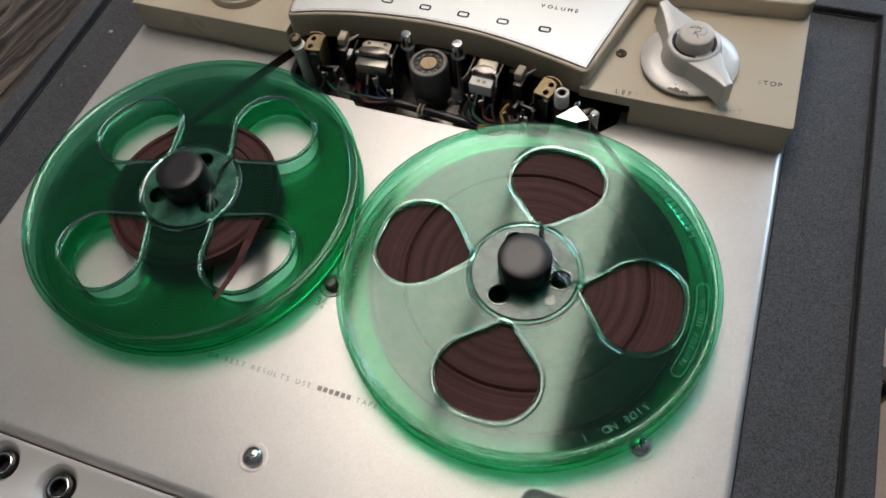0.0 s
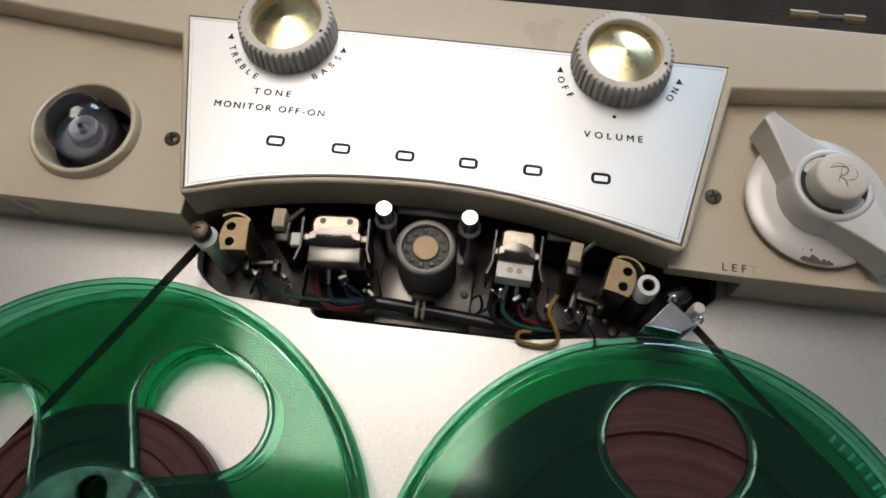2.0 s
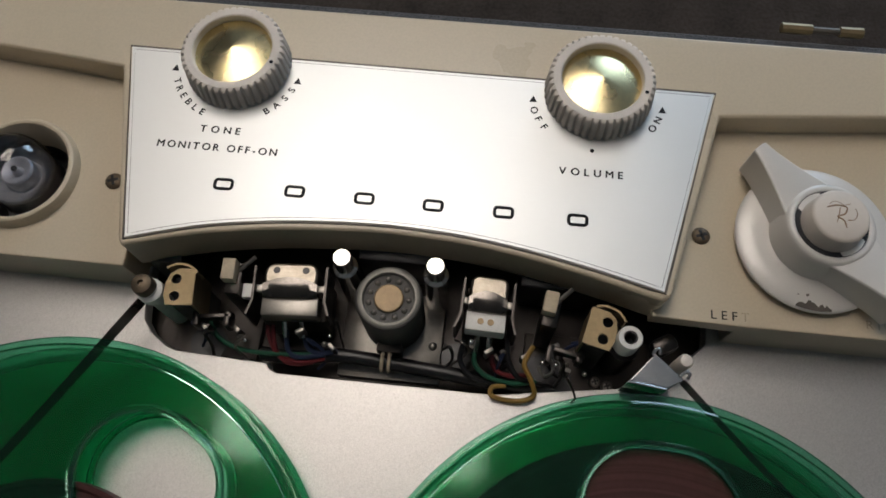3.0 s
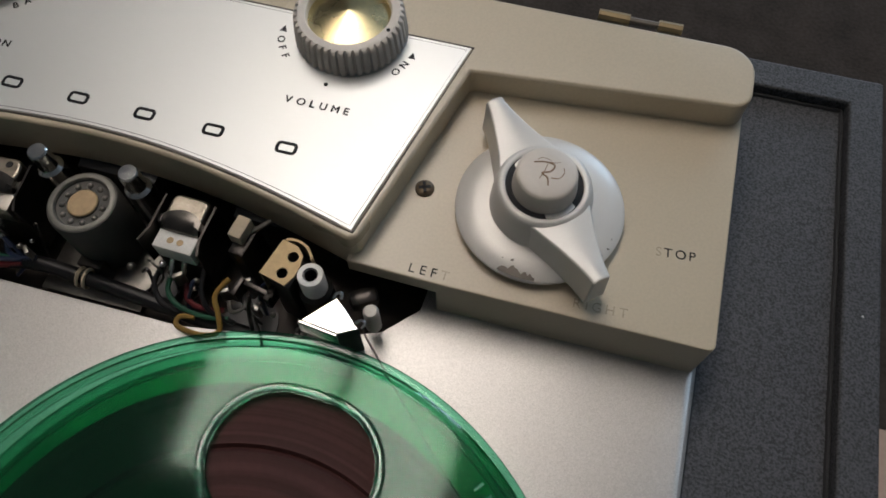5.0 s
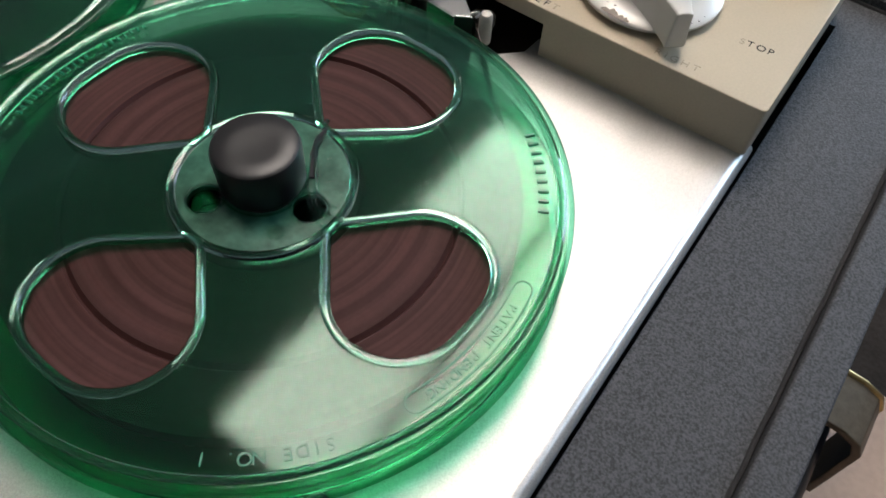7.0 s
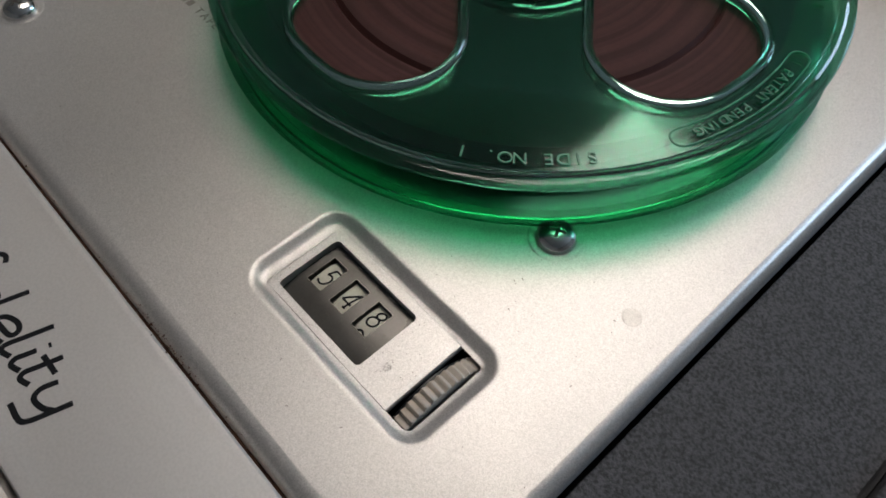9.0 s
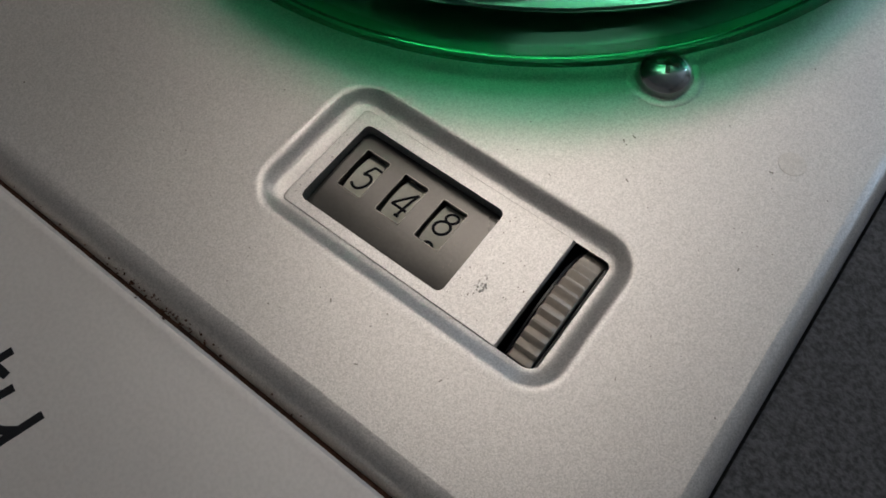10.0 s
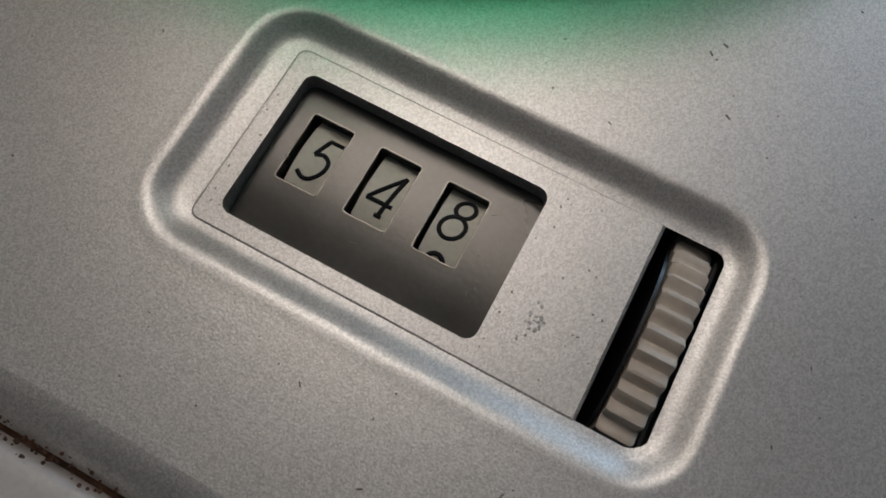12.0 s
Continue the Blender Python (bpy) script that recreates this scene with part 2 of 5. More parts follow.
M_YELLOW = mat("yellow_wire", (0.3, 0.18, 0.04), 0.45)
M_BLUEW = mat("blue_wire", (0.02, 0.03, 0.07), 0.4)
M_PAPER = mat("pinkish_cardboard", (0.5, 0.36, 0.28), 0.8, 0, 0.1, 12, 300, 0.1)
M_CARPET = mat("dark_brown_carpet", (0.058, 0.047, 0.04), 0.95, 0, 0.3, 40, 420, 1.0, spec=0.1, speckle=0.3)
M_WOOD = ribbed_wood()
M_WALL = mat("off_white_wall_paint", (0.32, 0.3, 0.28), 0.8, 0, 0.05, 3, 200, 0.05)
M_CEIL = mat("ceiling_paint", (0.7, 0.68, 0.66), 0.85, 0, 0.05, 3, 200, 0.05)
M_LAMP = glow("lamp_diffuser", (1.0, 0.9, 0.82), LAMP_STRENGTH)
M_RUST = mat("brown_grime", (0.11, 0.052, 0.03), 0.9, 0, 0.4, 400, 2500, 0.5)
M_STAIN = mat("dull_water_stain", (0.69, 0.66, 0.62), 0.43, 0.58, 0.1, 200, 4200, 0.1, speckle=0.3, flake=5600)
M_DUST = mat("white_lint", (0.6, 0.6, 0.6), 0.9, 0, 0.1)


# ---- mesh helpers; all lengths in them are millimetres ----
def part(name, bm, material, parent=None, label="", smooth=True, at=None, flat=False):
    """One mesh object. flat: level faces are shaded as true planes, so that they mirror without ripples."""
    bmesh.ops.recalc_face_normals(bm, faces=bm.faces)
    bmesh.ops.scale(bm, vec=(0.001,) * 3, verts=bm.verts)
    me = bpy.data.meshes.new(name)
    bm.to_mesh(me)
    bm.free()
    me.materials.append(material)
    if smooth:
        for f in me.polygons:
            f.use_smooth = True
        me.set_sharp_from_angle(angle=radians(38))
        if flat:
            for f in me.polygons:
                f.use_smooth = abs(f.normal.z) < 0.99999
    ob = new(name, me)
    if parent:
        ob.parent = parent
    if at:
        ob.location = [v * 0.001 for v in at]
    if parent and parent.name == "tape_recorder":
        ob.location.z -= FLOOR_Z  # parts of the recorder are given from the deck's top
    if label:
        ob["label"] = label
    return ob


def soften(ob, width, segments=3, angle=35):
    mod = ob.modifiers.new("bevel", "BEVEL")
    mod.width, mod.segments, mod.limit_method, mod.angle_limit = width * 0.001, segments, "ANGLE", radians(angle)
    mod.harden_normals = True
    return ob


def empty(name, at=(0, 0, 0), parent=None):
    ob = new(name)
    ob.location = [v * 0.001 for v in at]
    if parent:
        ob.parent = parent
    return ob


def prism(bm, pts, z0, z1):
    lo = [bm.verts.new((x, y, z0)) for x, y in pts]
    hi = [bm.verts.new((x, y, z1)) for x, y in pts]
    bm.faces.new(hi)
    bm.faces.new(lo[::-1])
    for i in range(len(pts)):
        j = (i + 1) % len(pts)
        bm.faces.new((lo[i], lo[j], hi[j], hi[i]))
    return bm


def box(bm, x0, x1, y0, y1, z0, z1, bevel=0.0, turn=0.0):
    r = bmesh.ops.create_cube(bm, size=1)
    v = r["verts"]
    bmesh.ops.scale(bm, vec=(x1 - x0, y1 - y0, z1 - z0), verts=v)
    if bevel:
        e = list({e for w in v for e in w.link_edges})
        g = bmesh.ops.bevel(bm, geom=e, offset=bevel, segments=2, affect="EDGES", profile=0.5)
        v = list({w for f in g["faces"] for w in f.verts} | {w for w in v if w.is_valid})
    if turn:
        bmesh.ops.rotate(bm, verts=v, cent=(0, 0, 0), matrix=Matrix.Rotation(radians(turn), 3, "Z"))
    bmesh.ops.translate(bm, vec=((x0 + x1) / 2, (y0 + y1) / 2, (z0 + z1) / 2), verts=v)
    return v


def lathe(bm, profile, cx=0, cy=0, segs=48, closed=False):
    """Turns a profile of (radius, z) round an upright axis."""
    rings = []
    for r, z in profile:
        if r < 1e-6:
            rings.append([bm.verts.new((cx, cy, z))])
        else:
            rings.append([bm.verts.new((cx + r * math.cos(2 * math.pi * k / segs), cy + r * math.sin(2 * math.pi * k / segs), z)) for k in range(segs)])
    pairs = list(zip(rings, rings[1:])) + ([(rings[-1], rings[0])] if closed else [])
    for a, b in pairs:
        for k in range(segs):
            l = (k + 1) % segs
            if len(a) == 1 and len(b) == 1:
                continue
            if len(a) == 1:
                bm.faces.new((a[0], b[k], b[l]))
            elif len(b) == 1:
                bm.faces.new((a[k], a[l], b[0]))
            else:
                bm.faces.new((a[k], a[l], b[l], b[k]))
    return bm


def smooth_line(pts, n=6, closed=False):
    """A Catmull-Rom line through points."""
    p = [Vector(q) for q in pts]
    out = []
    last = len(p) if closed else len(p) - 1
    for i in range(last):
        a, b, c, d = (p[(i + k) % len(p)] if closed else p[min(max(i + k, 0), len(p) - 1)] for k in (-1, 0, 1, 2))
        for k in range(n):
            t = k / n
            out.append(0.5 * ((2 * b) + (c - a) * t + (2 * a - 5 * b + 4 * c - d) * t * t + (3 * b - a - 3 * c + d) * t ** 3))
    if not closed:
        out.append(p[-1])
    return out


def tube(bm, pts, r, segs=8, closed=False):
    """A round wire along points."""
    p = [Vector(q) for q in pts]
    rings, up = [], Vector((0, 0, 1))
    n = len(p)
    for i in range(n):
        a, b = (p[(i - 1) % n], p[(i + 1) % n]) if closed else (p[max(i - 1, 0)], p[min(i + 1, n - 1)])
        d = (b - a).normalized()
        s = d.cross(up)
        s = s.normalized() if s.length > 0.05 else d.cross(Vector((0, 1, 0))).normalized()
        u = s.cross(d)
        rings.append([bm.verts.new(p[i] + r * (math.cos(2 * math.pi * k / segs) * s + math.sin(2 * math.pi * k / segs) * u)) for k in range(segs)])
    for i in range(n if closed else n - 1):
        a, b = rings[i], rings[(i + 1) % n]
        for k in range(segs):
            l = (k + 1) % segs
            bm.faces.new((a[k], a[l], b[l], b[k]))
    if not closed:
        bm.faces.new(rings[0][::-1])
        bm.faces.new(rings[-1])
    return bm


def arc(cx, cy, r, a0, a1, n):
    return [(cx + r * math.cos(radians(a0 + (a1 - a0) * k / n)), cy + r * math.sin(radians(a0 + (a1 - a0) * k / n))) for k in range(n + 1)]


def rounded_rect(x0, x1, y0, y1, r, n=6):
    return (arc(x1 - r, y1 - r, r, 0, 90, n) + arc(x0 + r, y1 - r, r, 90, 180, n) + arc(x0 + r, y0 + r, r, 180, 270, n) + arc(x1 - r, y0 + r, r, 270, 360, n))


def fill(bm, loops, z):
    """A flat sheet between an outline and its holes. Returns the rows of corners of each loop."""
    rows, edges = [], []
    for pts in loops:
        v = [bm.verts.new((x, y, z)) for x, y in pts]
        edges += [bm.edges.new((v[i], v[(i + 1) % len(v)])) for i in range(len(v))]
        rows.append(v)
    bmesh.ops.triangle_fill(bm, edges=edges, use_beauty=True, use_dissolve=False, normal=(0, 0, 1))
    return rows


def bridge(bm, a, b):
    for i in range(len(a)):
        j = (i + 1) % len(a)
        bm.faces.new((a[i], a[j], b[j], b[i]))


def offset(pts, d):
    """The outline moved inward (anticlockwise outline) by d, or by a list of distances, one for each corner."""
    out, n = [], len(pts)
    for i in range(n):
        p, a, b = Vector(pts[i]), Vector(pts[i - 1]), Vector(pts[(i + 1) % n])
        n1 = Vector((-(p - a).y, (p - a).x)).normalized()
        n2 = Vector((-(b - p).y, (b - p).x)).normalized()
        k = (n1 + n2)
        k = k / max(0.35, k.length_squared / 2)
        w = d[i] if isinstance(d, list) else d
        out.append((p.x + k.x * w, p.y + k.y * w))
    return out


def letters(name, text, x, y, z, size, material, parent, spacing=None, turn=0.0, stretch=1.0, thick=0.12, label="", centre=False, shear=0.0, width=0.0, bold=0.0):
    """Printed words in the built-in font, as one thin mesh. spacing: from letter to letter, in millimetres."""
    bm = bmesh.new()
    made = []  # each letter's corners, from its middle, and its width
    for ch in ([text] if spacing is None else text):
        if ch == " ":
            made.append((None, size * 0.2))
            continue
        cu = bpy.data.curves.new("glyph", "FONT")
        cu.body, cu.size, cu.extrude, cu.shear = ch, size, thick / 2, shear
        cu.align_x = "CENTER" if (spacing is not None or centre) else "LEFT"
        ob = new("glyph", cu)
        me = bpy.data.meshes.new_from_object(ob.evaluated_get(bpy.context.evaluated_depsgraph_get()))
        bpy.data.objects.remove(ob)
        k = len(bm.verts)
        for i in range(3 if bold else 1):
            j = len(bm.verts)
            bm.from_mesh(me)
            bm.verts.ensure_lookup_table()
            bmesh.ops.translate(bm, vec=((i - 1) * bold, (0, bold * 0.7, -bold * 0.7)[i], i * 0.006), verts=bm.verts[j:])
        v = bm.verts[k:]
        bmesh.ops.scale(bm, vec=(stretch, 1, 1), verts=v)
        xs = [w.co.x for w in v]
        if spacing is not None:
            bmesh.ops.translate(bm, vec=(-(min(xs) + max(xs)) / 2, 0, 0), verts=v)
        made.append((v, max(xs) - min(xs)))
        bpy.data.meshes.remove(me)
        bpy.data.curves.remove(cu)
    if spacing is not None and len(made) > 1:
        # even gaps between the letters; the line's whole length is that of the given spacing
        inner = sum(w for _, w in made) - (made[0][1] + made[-1][1]) / 2
        gap = (spacing * (len(made) - 1) - inner) / (len(made) - 1)
        pos, last = 0.0, made[0][1] / 2
        for i, (v, w) in enumerate(made):
            if i:
                pos += last + gap + w / 2
            last = w / 2
            if v:
                bmesh.ops.translate(bm, vec=(pos, 0, 0), verts=v)
    if width:
        bmesh.ops.scale(bm, vec=(width / max(v.co.x for v in bm.verts), 1, 1), verts=bm.verts)
    bmesh.ops.rotate(bm, verts=bm.verts, cent=(0, 0, 0), matrix=Matrix.Rotation(radians(turn), 3, "Z"))
    bmesh.ops.translate(bm, vec=(x, y, z), verts=bm.verts)
    return part(name, bm, material, parent, label, smooth=False)


def letters_round(name, text, cx, cy, r, a0, step, z, size, material, parent, outward=True, label="", thick=0.12, bold=0.0):
    """Words set round a circle; a0: degrees of the first letter, step: degrees from letter to letter."""
    bm = bmesh.new()
    for i, ch in enumerate(text):
        if ch == " ":
            continue
        cu = bpy.data.curves.new("glyph", "FONT")
        cu.body, cu.size, cu.extrude, cu.align_x, cu.align_y = ch, size, thick / 2, "CENTER", "CENTER"
        ob = new("glyph", cu)
        me = bpy.data.meshes.new_from_object(ob.evaluated_get(bpy.context.evaluated_depsgraph_get()))
        bpy.data.objects.remove(ob)
        k = len(bm.verts)
        for i2 in range(3 if bold else 1):
            j = len(bm.verts)
            bm.from_mesh(me)
            bm.verts.ensure_lookup_table()
            bmesh.ops.translate(bm, vec=((i2 - 1) * bold, (0, bold * 0.7, -bold * 0.7)[i2], i2 * 0.006), verts=bm.verts[j:])
        v = bm.verts[k:]
        a = a0 + step * i
        bmesh.ops.rotate(bm, verts=v, cent=(0, 0, 0), matrix=Matrix.Rotation(radians(a - 90 if outward else a + 90), 3, "Z"))
        bmesh.ops.translate(bm, vec=(cx + r * math.cos(radians(a)), cy + r * math.sin(radians(a)), z), verts=v)
        bpy.data.meshes.remove(me)
        bpy.data.curves.remove(cu)
    return part(name, bm, material, parent, label, smooth=False)


def ribbon(bm, pts, z0, z1, thick=0.12):
    """An upright strip along points in plan; z0 and z1 may be lists."""
    n = len(pts)
    lo = z0 if isinstance(z0, list) else [z0] * n
    hi = z1 if isinstance(z1, list) else [z1] * n
    rows = []
    for i in range(n):
        p, a, b = Vector(pts[i]), Vector(pts[max(i - 1, 0)]), Vector(pts[min(i + 1, n - 1)])
        d = (b - a).normalized()
        s = Vector((-d.y, d.x)) * thick / 2
        rows.append([bm.verts.new((p.x + e * s.x, p.y + e * s.y, z)) for e, z in ((1, lo[i]), (1, hi[i]), (-1, hi[i]), (-1, lo[i]))])
    for a, b in zip(rows, rows[1:]):
        for k in range(4):
            bm.faces.new((a[k], a[(k + 1) % 4], b[(k + 1) % 4], b[k]))
    bm.faces.new(rows[0][::-1])
    bm.faces.new(rows[-1])
    return bm


def cross_screw(parent, x, y, z, r, material, depth=1.0, name="screw", label=""):
    """A domed screw head; dark bars on it paint the shade of a cross-shaped recess."""
    bm = bmesh.new()
    lathe(bm, [(r, z - depth), (r, z + 0.15 * r), (r * 0.8, z + 0.34 * r), (r * 0.45, z + 0.42 * r), (0.0001, z + 0.44 * r)], x, y, 24)
    s = part(name, bm, material, parent, label)
    bm = bmesh.new()
    for t in (20, 110):
        box(bm, x - r * 0.62, x + r * 0.62, y - r * 0.16, y + r * 0.16, z + 0.2 * r, z + 0.5 * r, 0, t)
    part("slot_shade", bm, M_LINING_SHADE, s, smooth=False)
    return s


# ---- room round the table ----
def room():
    x0, x1, y0, y1, z0, z1, w = -1900, 2200, -1600, 2700, -900, CEILING_Z * 1000, 80
    for name, a in (("wall_east", (x1, x1 + w, y0, y1, z0, z1)), ("wall_south", (x0 - w, x1 + w, y0 - w, y0, z0, z1)), ("wall_west", (x0 - w, x0, y0, y1, z0, z1))):
        bm = bmesh.new()
        box(bm, *a)
        tagged(part(name, bm, M_WALL, smooth=False), "plain off-white painted room wall", "wall", kind="structure")
    a0, a1, b0, b1 = 350, 1450, 280, 1400
    bm = bmesh.new()
    for a in ((x0 - w, a0, y1, y1 + w, z0, z1), (a1, x1 + w, y1, y1 + w, z0, z1), (a0, a1, y1, y1 + w, z0, b0), (a0, a1, y1, y1 + w, b1, z1)):
        box(bm, *a)
    tagged(part("wall_north", bm, M_WALL, smooth=False), "off-white room wall with a window opening", "wall", kind="structure")
    bm = bmesh.new()
    for a in ((a0, a0 + 40, b0, b1), (a1 - 40, a1, b0, b1), (a0 + 40, a1 - 40, b0, b0 + 40), (a0 + 40, a1 - 40, b1 - 40, b1)):
        box(bm, a[0], a[1], y1 + 20, y1 + 60, a[2], a[3])
    tagged(part("window_1", bm, M_WHITE, smooth=False), "white painted window frame letting in daylight", "window", kind="structure")
    bm = bmesh.new()
    box(bm, x0 - w, x1 + w, y0 - w, y1 + w, z0 - w, z0)
    tagged(part("floor", bm, M_CARPET, smooth=False), "dark room floor below the table", "floor", kind="structure")
    bm = bmesh.new()
    box(bm, x0 - w, x1 + w, y0 - w, y1 + w, z1, z1 + w)
    tagged(part("ceiling", bm, M_CEIL, smooth=False), "plain white painted ceiling", "ceiling", kind="structure")


def ceiling_light(x, y, wx, wy):
    """A long recessed lamp with a glowing diffuser in a white frame."""
    e = tagged(empty("ceiling_light", (x, y, CEILING_Z * 1000)), "long white ceiling lamp with a glowing flat diffuser", "lamp", "lamps on the ceiling")
    bm = bmesh.new()
    for a in ((-wx / 2 - 15, wx / 2 + 15, -wy / 2 - 15, -wy / 2), (-wx / 2 - 15, wx / 2 + 15, wy / 2, wy / 2 + 15), (-wx / 2 - 15, -wx / 2, -wy / 2, wy / 2), (wx / 2, wx / 2 + 15, -wy / 2, wy / 2)):
        box(bm, *a, -20, 0)
    part("frame", bm, M_WHITE, e, smooth=False)
    bm = bmesh.new()
    box(bm, -wx / 2, wx / 2, -wy / 2, wy / 2, -12, -2)
    part("diffuser", bm, M_LAMP, e, "glowing warm white diffuser", smooth=False)
    return e


room()
ceiling_light(-495, 785, 320, 1230)
ceiling_light(-160, 785, 280, 1230)


# ---- table and what lies round the recorder ----
def table():
    t = tagged(empty("table", (0, 0, FLOOR_Z * 1000)), "table covered with a dark brown woven cloth", "table")
    bm = bmesh.new()
    box(bm, -900, 900, -600, 900, -30, 0, 4)
    part("tabletop", bm, M_CARPET, t, "dark brown woven cloth cover")
    for x in (-820, 820):
        for y in (-520, 820):
            bm = bmesh.new()
            box(bm, x - 25, x + 25, y - 25, y + 25, -755, -30, 3)
            part("leg", bm, M_WOOD, t)
    return t


table()

bm = bmesh.new()
prism(bm, [(170, -320), (560, -350), (575, 178), (196, 160)], 0, 3)
tagged(part("cardboard_sheet", bm, M_PAPER, at=(0, 0, FLOOR_Z * 1000 + 0.3), smooth=False), "pinkish brown cardboard sheet lying on the dark cloth", "cardboard")

bm = bmesh.new()
prism(bm, [(-640, -120), (-395, -140), (-385, 82), (-640, 60)], 0, 6)
tagged(part("cardboard_piece", bm, M_PAPER, at=(0, 0, FLOOR_Z * 1000 + 0.3), smooth=False), "small tan cardboard piece beside the recorder case", "cardboard")


def ribbed_board():
    """A block of dark weathered wood with deep uneven ribs along its length."""
    random.seed(5)
    bm = bmesh.new()
    nx, ny = 90, 14
    grid = []
    for i in range(nx + 1):
        ridge = random.uniform(0, 9)
        row = []
        for j in range(ny + 1):
            n = noise.noise(Vector((i * 0.35, j * 0.5, 1.3)))
            row.append(bm.verts.new((i * 2.4 + 1.5 * n, j * 14, 42 + ridge * (0.7 + 0.6 * n) + 1.5 * n)))
        grid.append(row)
    for i in range(nx):
        for j in range(ny):
            bm.faces.new((grid[i][j], grid[i + 1][j], grid[i + 1][j + 1], grid[i][j + 1]))
    rim = [grid[i][0] for i in range(nx + 1)] + [grid[nx][j] for j in range(1, ny + 1)] + [grid[i][ny] for i in range(nx - 1, -1, -1)] + [grid[0][j] for j in range(ny - 1, 0, -1)]
    low = [bm.verts.new((v.co.x, v.co.y, 0)) for v in rim]
    bridge(bm, rim, low)
    bm.faces.new(low)
    ob = part("wooden_board", bm, M_WOOD, at=(-600, 92, FLOOR_Z * 1000 + 0.2))
    ob.rotation_euler = (0, 0, radians(-9))
    return tagged(ob, "dark weathered wooden board with deep ribs", "wood")


ribbed_board()

# ---- the recorder ----
PLATE_X0, PLATE_X1, PLATE_Y0 = -287.5, 107.6, -140.0
recorder = tagged(empty("tape_recorder", (0, 0, FLOOR_Z * 1000)), "open reel tape recorder, cream cover and silver deck, grey fabric case", "tape recorder")


def case():
    """The open lower half of the case: fabric-covered outer walls with a raised rim, and a sunken lining round the deck."""
    out, rim = (-341, 162, -225, 243), (-329, 149.8, -212, 230.5)
    z0, z1 = FLOOR_Z * 1000, -2.5
    bm = bmesh.new()
    rows = {}
    for key, (a, b, c, d) in (("o", out), ("i", rim)):
        for z in (z0, z1):
            rows[key, z] = [bm.verts.new((x, y, z)) for x, y in ((b, d), (a, d), (a, c), (b, c))]
    bridge(bm, rows["o", z0], rows["o", z1])
    bridge(bm, rows["o", z1], rows["i", z1])
    bridge(bm, rows["i", z1], rows["i", z0])
    bm.faces.new(rows["o", z0])
    soften(part("case_wall", bm, M_FABRIC, recorder, "blue grey fabric covered case wall", smooth=False), 1.2, 2)
    # lining sheet between rim and deck, open in the middle
    bm = bmesh.new()
    a, b, c, d = rim
    outer = [(b - 0.9, d - 0.9), (a + 0.9, d - 0.9), (a + 0.9, c + 0.9), (b - 0.9, c + 0.9)]
    inner = [(108.7, 209), (-288.6, 209), (-288.6, -205), (108.7, -205)]
    hi, lo = fill(bm, [outer, inner], -7.2), fill(bm, [outer, inner], -14)
    bridge(bm, hi[0], lo[0])
    bridge(bm, hi[1], lo[1])
    part("lining", bm, M_FABRIC, recorder, "worn blue grey fabric lining board", smooth=False)
    bm = bmesh.new()
    box(bm, a + 1, b - 1, c + 1, d - 1, -40, -36)
    part("case_bottom", bm, M_LINING_SHADE, recorder, smooth=False)
    # a dark seam cord along the foot of the rim
    random.seed(11)
    for p, q in (((148.9, -211), (148.9, 229.6)), ((148.9, 229.6), (-328, 229.6)), ((-328, 229.6), (-328, -211))):
        bm = bmesh.new()
        n = 60
        pts = [(p[0] + (q[0] - p[0]) * k / n + random.uniform(-0.15, 0.15), p[1] + (q[1] - p[1]) * k / n + random.uniform(-0.15, 0.15), -6.9) for k in range(n + 1)]
        tube(bm, pts, 0.8, 6)
        part("seam", bm, M_LINING_SHADE, recorder, "dark frayed seam")
    # lint on the lining and rim
    for x, y, z, r in ((-311, 109, -7.2, 1.6), (-312, 78, -7.2, 0.6), (156, 146, -2.4, 0.5), (-318, 60, -7.2, 0.5)):
        bm = bmesh.new()
        bmesh.ops.create_icosphere(bm, subdivisions=1, radius=r)
        bmesh.ops.scale(bm, vec=(1, 0.8, 0.6), verts=bm.verts)
        tagged(part("lint", bm, M_DUST, at=(x, y, z + 0.3 * r)), "tiny white lint speck on the fabric", "lint", "lint specks")


case()


def case_handle():
    """The carrying handle on the case's side: a brass-edged bracket and a black strap."""
    e = tagged(empty("case_handle", (0, 0, 0)), "black carrying handle with brass edged metal bracket", "handle")
    e.parent = recorder
    e.location.z = -FLOOR_Z
    prof = [(162.5, -50), (180, -51), (187, -54), (190, -60), (190.5, -100)]
    inner = [(162.5, -53), (179, -54), (184.5, -56.5), (187, -62), (187.5, -100)]
    pts = prof + inner[::-1]
    for y0, y1 in ((72, 94), (26, 34)):
        bm = bmesh.new()
        lo = [bm.verts.new((x, y0, z)) for x, z in pts]
        hi = [bm.verts.new((x, y1, z)) for x, z in pts]
        bridge(bm, lo, hi)
        n = len(prof)
        for k in range(n - 1):
            for r in (lo, hi):
                bm.faces.new((r[k], r[k + 1], r[2 * n - 2 - k], r[2 * n - 1 - k]))
        soften(part("bracket", bm, M_OLD, e, "dark brass bracket"), 0.6, 2)
    bm = bmesh.new()
    tube(bm, [(x, 94.2, z) for x, z in prof], 1.1, 8)
    part("brass_edge", bm, M_GILT, e, "worn bright brass edge")
    bm = bmesh.new()
    tube(bm, smooth_line([(172, 84, -68), (174, 60, -74), (175, 20, -76), (174, -30, -74), (172, -60, -66)], 6), 8, 12)
    part("grip", bm, M_BLACK, e, "black leather grip")


case_handle()


